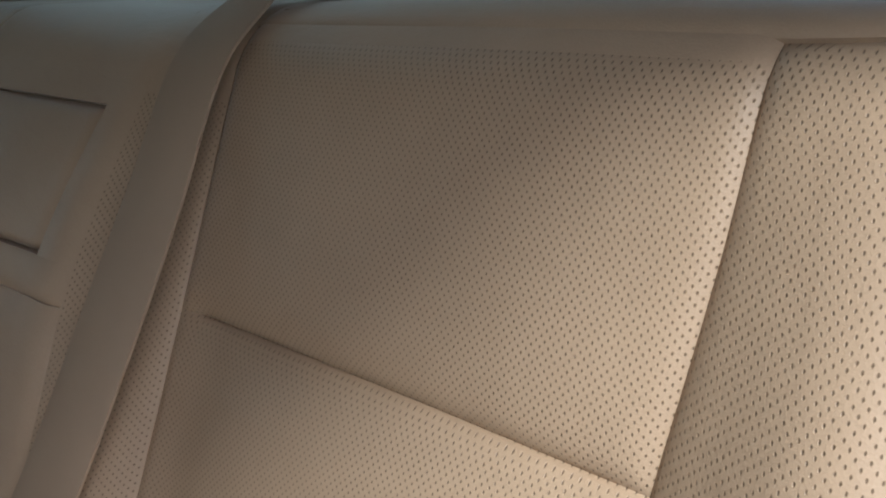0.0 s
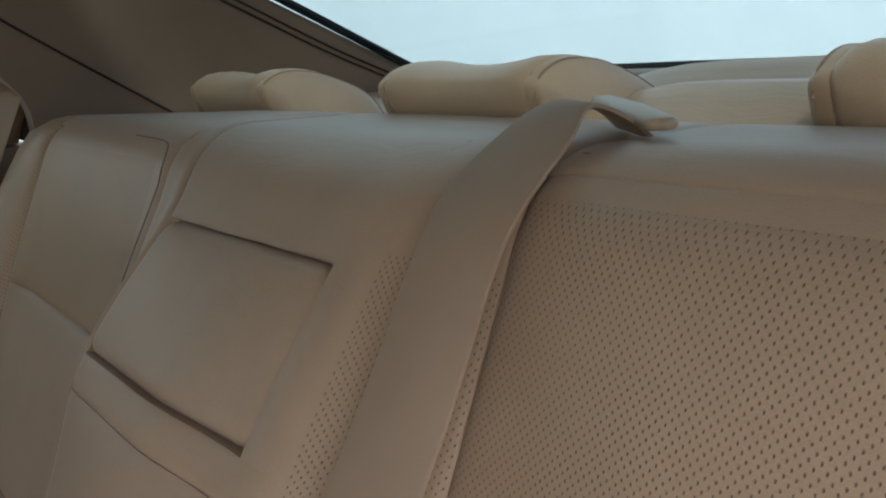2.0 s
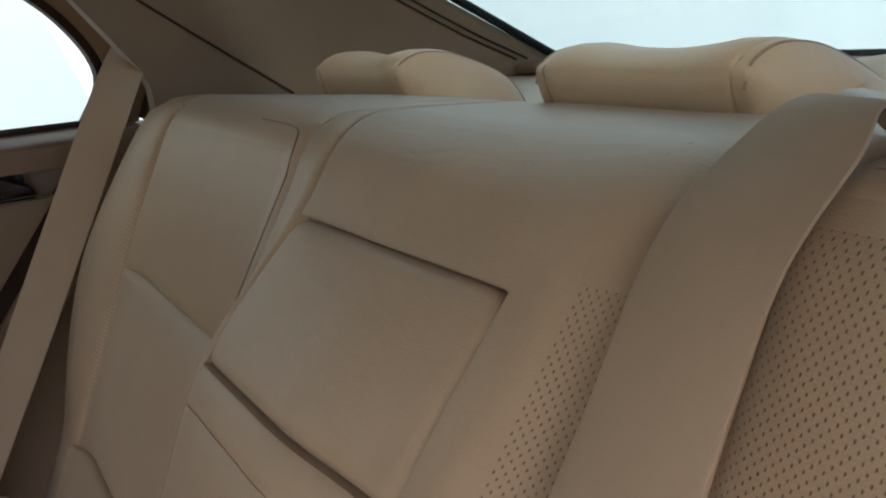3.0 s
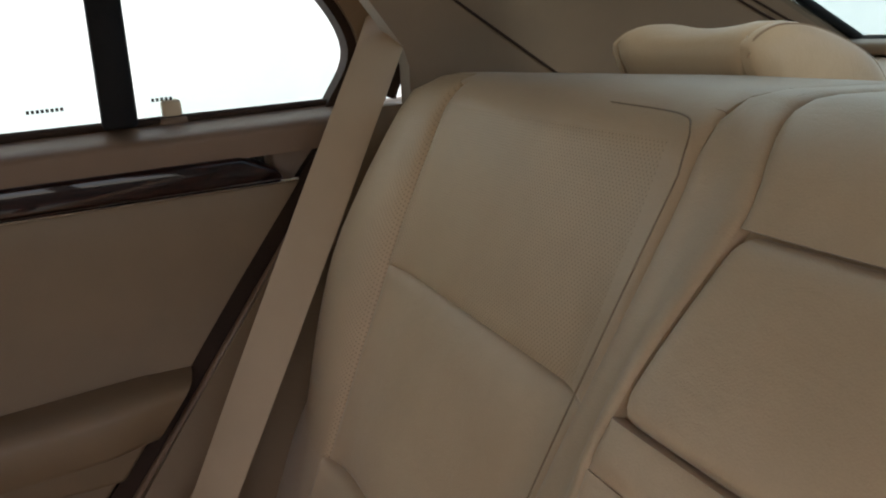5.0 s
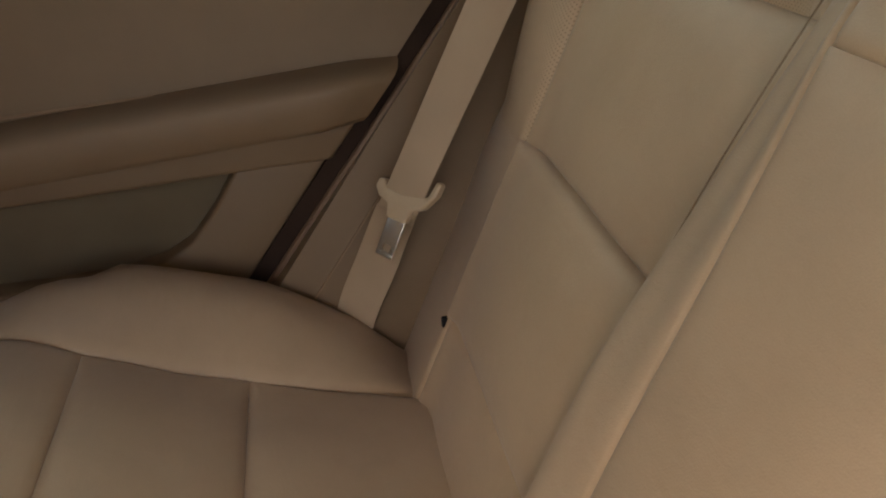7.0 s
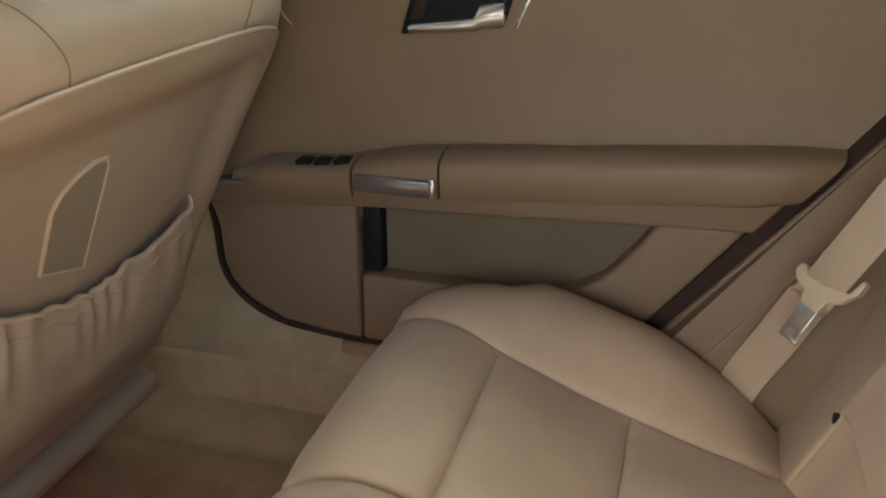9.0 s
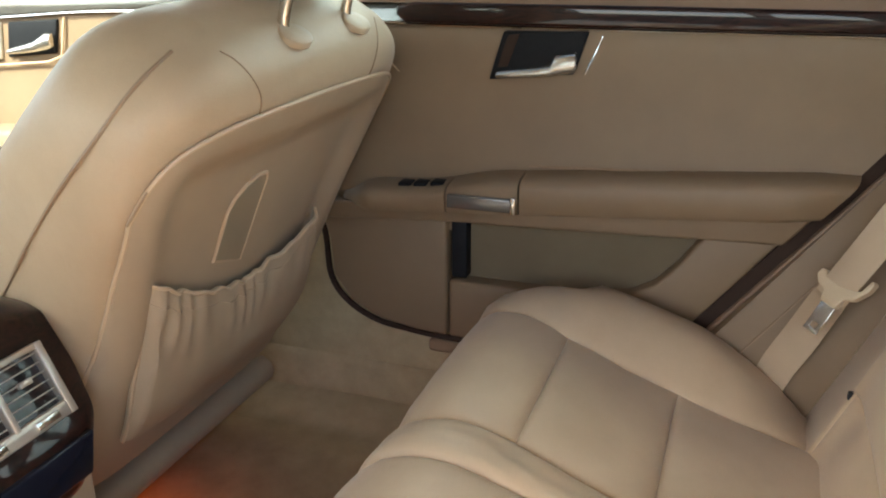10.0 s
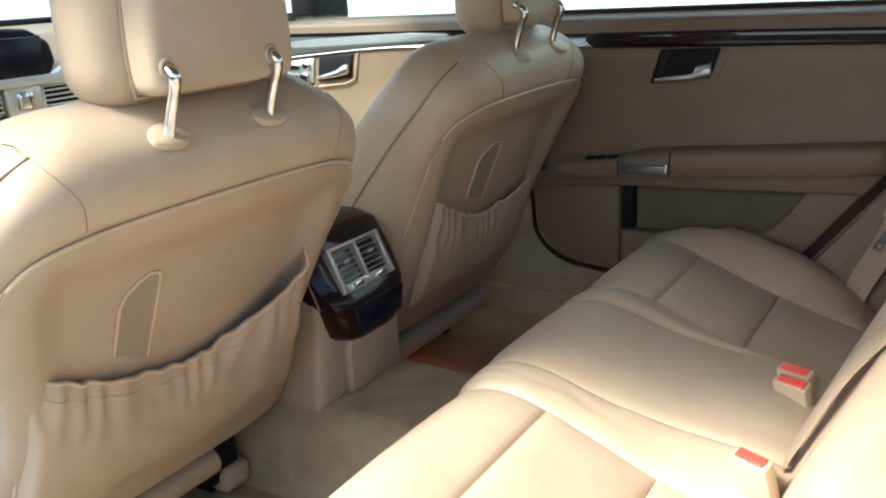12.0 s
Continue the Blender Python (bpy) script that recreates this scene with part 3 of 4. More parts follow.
def strip(inner, outer, x_of, thick):
    """A band between two lines of (y, z) on the side of the car."""
    a, b = spline([(0, *p) for p in inner], 6), spline([(0, *p) for p in outer], 6)

    def fn(u, v, h):
        i = round(v * (len(a) - 1))
        p = a[i].lerp(b[i], u)
        return Vector((x_of(p.y, p.z) - h, p.y, p.z))

    return sheet(fn, [0, 0.15, 0.5, 0.85, 1], [i / (len(a) - 1) for i in range(len(a))], thick)


# ---- floor and ground ----
structure("wall_outside", rbox(2.6, 2.8, -40, 12, -0.32, 4.5, 0.02), WHITEWASH, "white rendered wall beyond the car", "outside wall")
# Unseen wall added on the left to cut low sky light into the cabin.
structure("wall_sky_block", rbox(-5.2, -5.0, -9, 14, -0.32, 1.2, 0.02), BLOCKER, "unseen added wall that blocks low sky light", "outside wall")
# Unseen slab and posts, added to keep sun off the rear head restraints.
structure("sun_block_slab", rbox(-2.0, 0.9, -1.8, 0.27, 2.10, 2.18, 0.01), BLOCKER, "unseen added slab that keeps sun off the rear window", "carport")
for py in (-1.7, 0.1):
    structure("sun_block_post", rbox(-1.98, -1.88, py - 0.05, py + 0.05, -0.32, 2.10, 0.008), BLOCKER, "unseen added post under the sun-blocking slab", "carport")
structure("ground", rbox(-60, 60, -60, 60, -0.42, -0.32, 0), PAVING, "grey concrete yard around the car", "ground")


def floor_fn(u, v, h):
    x, y = -0.75 + 1.5 * u, -0.1 + 2.1 * v
    tun = 0.165 * (1 - smooth((abs(x) - 0.115) / 0.055))
    return Vector((x, y, 0.095 + tun + 0.02 * smooth((abs(x) - 0.62) / 0.1) + 0.003 * noise.noise((x * 6, y * 6, 0)) + h))


structure("floor", sheet(floor_fn, steps(70, False), steps(60, False), 0.05), CARPET, "beige carpet over the floor and centre tunnel", "carpet")
mat = thing("floor_mat", (0.42, 0.75, 0.098), "beige carpet mat in the rear footwell", "floor mat")
part("carpet_sheet", sheet(lambda u, v, h: Vector((0.215 + 0.40 * u, 0.50 + 0.50 * v, 0.103 + 0.004 * noise.noise((u * 5, v * 4, 2)) + h)), steps(12), steps(12), 0.010), CARPET, mat)
mat2 = thing("floor_mat", (-0.42, 0.75, 0.098), "beige carpet mat behind the driver's seat", "floor mat")
part("carpet_sheet", sheet(lambda u, v, h: Vector((-0.615 + 0.40 * u, 0.50 + 0.50 * v, 0.103 + 0.004 * noise.noise((u * 5, v * 4, 6)) + h)), steps(12), steps(12), 0.010), CARPET, mat2)
for sg in (1, -1):
    structure("door_sill_step", prism([(-0.2, 0.02), (2.0, 0.02), (2.0, 0.19), (-0.2, 0.19)], "x", 0.735 * sg if sg > 0 else -0.80, 0.80 if sg > 0 else -0.735, 0.012), CARPET, "beige carpet over the door sill", "trim")

# ---- right rear door ----
rdoor = thing("rear_door", (0.76, 0.4, 0.26), "closed rear door with beige panel, wood strip and armrest", "car door")
X = 0.722


def rear_edge(z):
    """The slanting rear edge of the door."""
    pts = [(0.20, 0.335), (0.275, 0.285), (0.348, 0.227), (0.576, 0.047), (0.757, -0.097), (0.82, -0.148), (0.87, -0.19)]
    return float(np.interp(z, [p[0] for p in pts], [p[1] for p in pts]))


def skin(name, z0, z1, y_front, mat, x_of, label="", back=0.05, nv=10):
    def fn(u, v, h):
        z = z0(u) + (z1(u) - z0(u)) * v
        f, r = y_front(z) if callable(y_front) else y_front, rear_edge(z) + 0.004
        y = f + (r - f) * u
        return Vector((x_of(y, z) - h, y, z))

    return part(name, sheet(fn, steps(18), steps(nv), back), mat, rdoor, label)


def panel_x(y, z):
    # the panel leans in a little towards the armrest and is rounded under the strip
    return X - 0.010 * smooth((0.70 - z) / 0.14) + 0.004 * smooth((z - 0.77) / 0.03)


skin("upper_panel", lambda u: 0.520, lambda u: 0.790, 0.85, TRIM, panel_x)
skin("window_ledge", lambda u: 0.823, lambda u: 0.868, 0.86, SILL, lambda y, z: X - 0.006 + 0.045 * smooth((z - 0.845) / 0.023) ** 2, "brown soft ledge under the window", 0.03)
strip_pts = [(0.700, 0.806), (0.697, 0.820), (0.67, 0.8245), (0.3, 0.8255), (-0.06, 0.8245), (-0.095, 0.808), (-0.102, 0.7965), (0.3, 0.7945), (0.685, 0.7945)]
part("wood_strip", prism(strip_pts, "x", X - 0.012, X + 0.03, 0.004, 3), WOOD, rdoor, "glossy dark burl wood strip")
part("chrome_line", tube([(X - 0.004, 0.84, 0.7920), (X - 0.004, 0.3, 0.7920), (X - 0.004, -0.118, 0.7930)], 0.0022, 6), CHROME, rdoor)
low = [(0.85, 0.50), (0.838, 0.432), (0.832, 0.36), (0.80, 0.315), (0.746, 0.287), (0.68, 0.277), (0.622, 0.273)]
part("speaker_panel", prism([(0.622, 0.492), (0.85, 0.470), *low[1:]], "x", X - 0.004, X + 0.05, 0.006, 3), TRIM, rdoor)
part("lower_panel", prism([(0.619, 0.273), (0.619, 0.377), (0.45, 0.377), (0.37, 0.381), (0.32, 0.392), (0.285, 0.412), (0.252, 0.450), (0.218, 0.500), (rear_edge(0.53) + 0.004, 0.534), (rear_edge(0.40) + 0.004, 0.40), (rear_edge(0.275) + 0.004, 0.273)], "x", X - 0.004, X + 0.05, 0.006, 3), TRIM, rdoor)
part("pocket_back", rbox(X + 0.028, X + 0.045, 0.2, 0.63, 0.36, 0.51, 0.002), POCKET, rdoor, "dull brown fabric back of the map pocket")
# Solid black block put in for the shade inside the pocket's open end.
part("pocket_shade", rbox(X + 0.004, X + 0.030, 0.590, 0.616, 0.381, 0.484, 0.002), BLACK, rdoor, "black block for the shade in the map pocket's open end")
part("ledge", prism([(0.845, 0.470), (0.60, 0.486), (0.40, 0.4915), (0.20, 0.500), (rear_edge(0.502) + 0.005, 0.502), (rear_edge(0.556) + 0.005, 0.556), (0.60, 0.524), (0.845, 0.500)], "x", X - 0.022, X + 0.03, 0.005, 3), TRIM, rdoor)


def arm_ring(y, inner, zt, zb, drop=0.0):
    return [(X + 0.01, y, zt + 0.003), (inner + 0.03, y, zt + 0.001), (inner + 0.011, y, zt - 0.003 - drop), (inner + 0.004, y, zt - 0.008 - drop), (inner + 0.001, y, zt - 0.016), (inner + 0.003, y, zb + 0.006), (inner + 0.007, y, zb), (X + 0.01, y, zb)]


def arm_z(y):
    return 0.541 + (0.79 - y) * 0.078 + 0.013 * smooth((0.64 - y) / 0.12), 0.500 + (0.81 - y) * 0.0685


def arm_piece(name, y0, y1, n=10, label="", front_round=False, rear_round=False):
    rings = []
    for k in range(n + 1):
        y = y0 + (y1 - y0) * k / n
        zt, zb = arm_z(y)
        inner = 0.655
        if front_round:
            f = smooth((y0 - y + 0.002) / 0.07)
            inner += 0.05 * (1 - f)
            zt -= 0.018 * (1 - f)
        if rear_round:
            f = smooth((y - y1 + 0.004) / 0.06)
            inner += 0.016 * (1 - f)
            zt -= 0.004 * (1 - f)
        ring = arm_ring(y, inner, zt, zb)
        if rear_round:
            ring = [(px, y0 + (rear_edge(pz) + 0.004 - y0) * k / n, pz) for px, _, pz in ring]
        rings.append(ring)
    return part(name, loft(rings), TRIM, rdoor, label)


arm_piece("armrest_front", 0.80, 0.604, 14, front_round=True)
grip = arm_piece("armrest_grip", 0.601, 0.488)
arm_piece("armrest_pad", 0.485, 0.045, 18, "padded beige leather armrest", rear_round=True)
# Chrome part; its darker grey paints the dark reflection in it.
part("grip_trim", rbox(0.649, 0.66, 0.492, 0.598, 0.5265, 0.5485, 0.003), REFLECT_GREY, grip, "chrome front of the armrest box")
part("grip_end", rbox(0.647, 0.66, 0.489, 0.497, 0.525, 0.552, 0.002), CHROME, grip)
for k, yy in enumerate((0.676, 0.650, 0.622)):
    zt = arm_z(yy)[0]
    part("window_switch", rbox(0.672, 0.698, yy - 0.011, yy + 0.011, zt - 0.006, zt + 0.0035, 0.0025), BLACK, rdoor, "black window switch")
part("armrest_backing", rbox(X + 0.010, X + 0.03, 0.60, 0.849, 0.46, 0.56, 0.002), TRIM, rdoor)
part("panel_seam", tube([(X - 0.0105, 0.485, 0.586), (X - 0.0105, 0.29, 0.594)], 0.0018, 5), SEAM, rdoor)
hb = [(0.530, 0.786), (0.404, 0.788), (0.423, 0.727), (0.552, 0.714)]
bez = part("handle_recess", prism(hb, "x", X - 0.008, X + 0.03, 0.003), BLACK, rdoor, "black recess of the door handle")
part("handle_lever", loft([[(X - 0.020 + dx, y, z) for dx, z in ((0.012, zc - hh), (0.005, zc - 0.9 * hh), (0.001, zc - 0.45 * hh), (0.0, zc + 0.1 * hh), (0.003, zc + 0.7 * hh), (0.007, zc + 0.95 * hh), (0.013, zc + hh))] for y, zc, hh in ((0.538, 0.7225, 0.005), (0.51, 0.7250, 0.0068), (0.475, 0.7285, 0.0075), (0.456, 0.7310, 0.0090), (0.450, 0.7395, 0.0155), (0.420, 0.7445, 0.0145))]), BRUSHED, bez, "curved chrome door handle lever")
# Dark plate paints the shadow in the front part of the handle recess.
part("handle_shadow_plate", prism([(0.522, 0.781), (0.505, 0.783), (0.523, 0.735), (0.538, 0.733)], "x", X - 0.0105, X, 0.001), RUBBER, bez)
part("handle_seam", tube([(X + 0.0025, 0.385, 0.782), (X + 0.001, 0.392, 0.762), (X - 0.001, 0.408, 0.727)], 0.0018, 6), CHROME, rdoor)
part("handle_seam", tube([(X + 0.0035, 0.415, 0.712), (X + 0.0035, 0.55, 0.704), (X + 0.003, 0.69, 0.708), (X - 0.001, 0.71, 0.728), (X - 0.001, 0.722, 0.75)], 0.0012, 5), PIPING, rdoor)
part("door_core", prism([(0.84, 0.50), (0.84, 0.84), (-0.14, 0.84), (0.10, 0.52), (0.30, 0.28), (0.80, 0.30)], "x", X + 0.055, 0.80, 0.005), PAINT, rdoor)
part("lower_seal", tube(spline([(X + 0.01, y + 0.012, z - 0.008) for y, z in low] + [(X + 0.01, 0.45, 0.262), (X + 0.01, 0.30, 0.262)], 5), 0.0055, 8), RUBBER, rdoor, "dark rubber seal along the door's lower edge")
pin = part("lock_pin", rbox(0.755, 0.773, -0.013, 0.007, 0.858, 0.888, 0.004, 3), PLASTIC, rdoor, "brown door lock pin")
part("pin_collar", rbox(0.751, 0.777, -0.018, 0.012, 0.860, 0.871, 0.004), SILL, pin)

# seal and body side behind the door
seal_pts = [(-0.175, 0.855), (-0.125, 0.80), (-0.09, 0.757), (0.055, 0.576), (0.235, 0.348), (0.30, 0.262)]
structure("door_seal", strip([(y - 0.002, z) for y, z in seal_pts], [(y - 0.042, z - 0.006) for y, z in seal_pts], lambda y, z: 0.716 + 0.012 * smooth((z - 0.6) / 0.05), 0.03), RUBBER, "dark brown rubber door seal", "seal")
structure("door_seal_lip", tube(spline([(0.712 + 0.012 * smooth((z - 0.6) / 0.05), y - 0.030, z - 0.004) for y, z in seal_pts[1:]], 5), 0.0055, 8), SILL, "brown lip along the door seal", "seal")
structure("sill_strip", rbox(0.726, 0.75, 0.38, 0.66, 0.236, 0.258, 0.006, 3), SEAM, "brown plastic strip under the closed door", "trim")
q_in = [(-0.205, 0.86), (-0.150, 0.80), (-0.118, 0.757), (0.022, 0.576), (0.200, 0.348), (0.262, 0.262), (0.30, 0.16)]
q_out = [(-0.36, 0.86), (-0.33, 0.80), (-0.30, 0.757), (-0.22, 0.576), (-0.08, 0.348), (-0.03, 0.262), (0.0, 0.16)]
structure("wall_quarter", strip(q_in, q_out, lambda y, z: 0.704 - 0.03 * smooth((0.60 - z) / 0.3), 0.04), TRIM, "beige trim between door and bench", "side trim")
for off in (0.055,):
    structure("trim_seam", tube([(0.702 - 0.03 * smooth((0.60 - z) / 0.3) - 0.0005, y - off, z) for y, z in q_in[1:6]], 0.0014, 5), SEAM, "stitched seam on the side trim", "trim")


# ---- pillars, roof and glass ----
def c_x(y, z):
    return 0.68 - 0.16 * (z - 0.87) / 0.33 - 0.09 * min(1.0, max(0.0, (-0.235 - y) / 0.515))


def c_front(z):
    return float(np.interp(z, [0.86, 0.914, 1.03, 1.13, 1.2], [-0.242, -0.235, -0.14, 0.0, 0.15]))


def c_rear(z):
    return -0.765 + (z - 0.880) * 1.953


def c_pillar(sg):
    def fn(u, v, h):
        z = 0.84 + 0.37 * v
        f, r = c_front(z), c_rear(z)
        y = f + (r - f) * u
        bulge = 0.012 * math.sin(math.pi * u)
        return Vector((sg * (c_x(y, z) + bulge - h), y, z))

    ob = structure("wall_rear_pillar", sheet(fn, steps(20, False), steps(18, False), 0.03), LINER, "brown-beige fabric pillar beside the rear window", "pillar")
    for pts in ([(-0.17, 1.045), (-0.20, 1.02), (-0.30, 0.95), (-0.405, 0.878)], [(-0.44, 1.03), (-0.498, 0.999), (-0.62, 0.935), (-0.715, 0.89)], [(-0.425, 1.03), (-0.483, 0.999), (-0.605, 0.935), (-0.70, 0.89)]):
        line = [(sg * (c_x(y, z) + 0.012 * math.sin(math.pi * (c_front(z) - y) / (c_front(z) - c_rear(z)))), y, z) for _, y, z in spline([(0, *p) for p in pts], 8)]
        structure("pillar_seam", tube(line, 0.0018, 5), RUBBER, "dark gap between two pillar trims", "trim")
    return ob


for sg in (1, -1):
    c_pillar(sg)
g_line = [(-0.165, 0.862), (-0.192, 0.922), (-0.155, 0.988), (-0.09, 1.035), (0.05, 1.09), (0.25, 1.125), (0.5, 1.135), (0.85, 1.12)]
o_line = [(-0.232, 0.862), (-0.244, 0.916), (-0.20, 0.985), (-0.128, 1.048), (0.02, 1.115), (0.24, 1.15), (0.5, 1.165), (0.85, 1.155)]
m_line = [(-0.176, 0.862), (-0.203, 0.921), (-0.164, 0.992), (-0.095, 1.042), (0.047, 1.097), (0.25, 1.132), (0.5, 1.142), (0.85, 1.128)]


def frame_x(y, z):
    return 0.758 - 0.30 * (z - 0.87)


structure("window_frame", strip(m_line, o_line, lambda y, z: frame_x(y, z) - 0.02, 0.03), TRIM, "beige door frame round the rear side window", "window frame")
structure("window_seal", strip(g_line, m_line, lambda y, z: frame_x(y, z) - 0.012, 0.03), RUBBER, "black rubber round the rear side window", "seal")
structure("pillar_seal", tube(spline([(frame_x(y, z) - 0.024, y - 0.006, z + 0.004) for y, z in o_line], 6), 0.006, 8), RUBBER, "dark seal between door frame and pillar", "seal")
structure("window_divider", prism([(0.034, 0.868), (0.068, 0.868), (0.060, 1.10), (0.028, 1.088)], "x", 0.715, 0.765, 0.004), BLACK, "black post between the side panes", "window frame")
structure("window_base_seal", tube([(0.757, 0.85, 0.8685), (0.757, 0.3, 0.8695), (0.757, -0.172, 0.8660)], 0.005, 8), RUBBER, "black rubber along the foot of the side window", "seal")


def pane(name, fn, label, mat=GLASS):
    return structure(name, sheet(fn, [0, 0.5, 1], [0, 0.5, 1], 0.004), mat, label, "window")


pane("window_1", lambda u, v, h: Vector((0.772 - 0.30 * 0.29 * v - h, 0.07 + 0.78 * u, 0.855 + 0.29 * v)), "lightly tinted pane of the right rear door")
pane("window_2", lambda u, v, h: Vector((0.772 - 0.30 * 0.25 * v - h, -0.20 + 0.225 * u + 0.10 * v * (1 - u), 0.855 + 0.25 * v)), "small fixed pane of the right rear door")
pane("window_3", lambda u, v, h: Vector(((-0.60 + 1.20 * u) * (1 - 0.13 * v), -0.775 + 0.63 * v - 0.03 * (1 - (2 * u - 1) ** 2) * (1 - v), 0.870 + 0.335 * v + h)), "wide tinted rear window", TINTED)
pane("window_4", lambda u, v, h: Vector((0.79 - 0.30 * 0.29 * v - h, 1.0 + 0.95 * u, 0.865 + 0.29 * v)), "clear pane of the right front door")
pane("window_5", lambda u, v, h: Vector((-0.79 + 0.30 * 0.29 * v + h, 1.0 + 0.95 * u, 0.865 + 0.29 * v)), "clear pane of the left front door")
pane("window_6", lambda u, v, h: Vector(((-0.68 + 1.36 * u) * (1 - 0.2 * v), 2.15 - 0.75 * v, 0.92 + 0.31 * v + h)), "wide windscreen")
for sg in (1, -1):
    structure("rear_window_border", tube([(sg * 0.583, -0.768, 0.884), (sg * 0.554, -0.455, 1.047), (sg * 0.515, -0.146, 1.208)], 0.006, 8), BLACK, "black border of the rear window", "window frame")
structure("rear_window_border", tube(spline([(-0.583, -0.768, 0.880), (-0.3, -0.792, 0.880), (0, -0.80, 0.880), (0.3, -0.792, 0.880), (0.583, -0.768, 0.880)], 6), 0.007, 8), BLACK, "black border along the foot of the rear window", "window frame")
structure("shelf_edge", prism([(-0.6, -0.70), (0.6, -0.70), (0.6, -0.76), (-0.6, -0.76)], "z", 0.870, 0.884, 0.005), TRIM, "pale ledge at the foot of the rear window", "trim")

for k, (yy, n, z) in enumerate(((0.135, 8, 0.8905), (0.016, 5, 0.8895))):
    mk = thing("pane_marking", (0.77, yy, z), "small dark etched marking on the side pane", "marking", "pane markings")
    for i in range(n):
        part("mark", rbox(0.7575, 0.7580, yy - 0.0045 * i - 0.0030, yy - 0.0045 * i, z - 0.0018, z + 0.0018, 0), BLACK, mk, smooth=False)


def roof_fn(u, v, h):
    x, y = -0.53 + 1.06 * u, -0.16 + 1.56 * v
    return Vector((x, y, 1.205 + 0.03 * (1 - (2 * u - 1) ** 2) + 0.02 * math.sin(math.pi * v) + h))


structure("roof_skin", sheet(lambda u, v, h: roof_fn(u, v, 0.0) + Vector(((u - 0.5) * 0.1, 0, 0.036 + h)), steps(12, False), steps(12, False), 0.004), PAINT, "dark painted roof over the cabin", "roof")
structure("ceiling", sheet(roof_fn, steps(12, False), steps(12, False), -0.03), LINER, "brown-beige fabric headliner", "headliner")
for sg in (1, -1):
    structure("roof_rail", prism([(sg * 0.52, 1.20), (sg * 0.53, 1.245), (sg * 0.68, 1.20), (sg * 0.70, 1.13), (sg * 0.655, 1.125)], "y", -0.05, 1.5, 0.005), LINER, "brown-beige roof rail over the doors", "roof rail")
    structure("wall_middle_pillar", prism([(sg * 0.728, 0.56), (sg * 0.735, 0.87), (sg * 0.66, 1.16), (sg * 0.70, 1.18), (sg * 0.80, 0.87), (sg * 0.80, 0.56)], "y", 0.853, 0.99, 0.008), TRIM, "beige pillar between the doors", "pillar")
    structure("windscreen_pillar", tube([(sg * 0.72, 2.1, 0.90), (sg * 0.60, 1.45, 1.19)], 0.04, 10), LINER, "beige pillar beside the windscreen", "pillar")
structure("wall_sill_right", prism([(-0.05, 0.09), (-0.05, 0.33), (0.25, 0.30), (0.62, 0.285), (0.76, 0.30), (0.83, 0.36), (0.853, 0.48), (0.86, 0.60), (0.99, 0.60), (0.99, 0.09)], "x", 0.745, 0.80, 0.008), CARPET, "beige carpeted trim under the closed door", "side trim")
for sg in (1, -1):
    structure("front_sill", rbox(0.742 if sg > 0 else -0.80, 0.80 if sg > 0 else -0.742, 0.985, 2.05, 0.08, 0.285, 0.006), CARPET, "beige carpeted trim under the front door", "side trim")
structure("wall_quarter_top", rbox(0.747, 0.80, -0.27, -0.095, 0.60, 0.858, 0.006), SILL, "brown trim behind the door ledge", "side trim")
structure("wall_rear_left", rbox(-0.80, -0.70, -0.75, -0.16, 0.1, 0.87, 0.01), TRIM, "beige body side behind the open left door", "side trim")
structure("wall_rear_right", rbox(0.745, 0.80, -0.75, -0.19, 0.1, 0.86, 0.01), TRIM, "beige body side behind the right door", "side trim")
structure("wall_boot", rbox(-0.70, 0.70, -0.86, -0.80, 0.1, 0.86, 0.01), PAINT, "dark body panel behind the shelf", "body panel")
structure("roof_rear_edge", prism([(-0.18, 1.20), (-0.12, 1.20), (-0.12, 1.245), (-0.18, 1.225)], "x", -0.53, 0.53, 0.004), LINER, "fabric edge over the rear window", "trim")


# ---- front seats ----
UP = Vector((0, -0.447, 0.894))
FWD = Vector((0, 0.894, 0.447))
BASE = Vector((0, 0.915, 0.25))
W_TOP = 0.613


def half_width(w):
    k = max(0.0, w - 0.44) / (W_TOP + 0.012 - 0.44)
    return (0.266 + 0.042 * smooth((w - 0.2) / 0.26) + 0.014 * smooth((0.2 - w) / 0.2)) * (1 - min(1.0, k) ** 3.0) ** (1 / 3.0)


def half_depth(w):
    base = 0.115 - 0.030 * smooth(w / 0.6)
    k = max(0.0, w - 0.545) / (W_TOP - 0.545)
    return base * (1 - min(1.0, k) ** 2.2) ** (1 / 2.2)


def mid_depth(w):
    return 0.115 - 0.030 * smooth(w / 0.6)


def rear_n(dx, w):
    """How far the rear skin lies ahead of the rear plane at dx from the middle."""
    a, t = half_width(w), half_depth(w)
    k = min(1.0, abs(dx) / max(a, 1e-4))
    return mid_depth(w) - t * (1 - k**4.6) ** (1 / 4.6)


SHELL_EDGE = ((0.0, 0.252), (0.24, 0.256), (0.36, 0.276), (0.45, 0.287), (0.50, 0.276), (0.53, 0.250), (0.548, 0.196), (0.557, 0.0))


def front_seat(xc, dy, label, head_label, cap=False, shift=0.0, pocket=(-0.212, 0.212), plate=(-0.122, -0.064), dz=0.0, seam_x=0.135, rim_ends=(0.326, 0.362), head_at=(0.0, 0.0, 0.0), drop=0.0, flare=0.0, post_lean=0.013):
    seat = thing("front_seat", (xc, 1.15, 0.10), label, "car seat", "front seats")

    top_w = 0.557 - drop
    knots = [(w - drop * smooth((w - 0.36) / 0.18), x) for w, x in SHELL_EDGE]

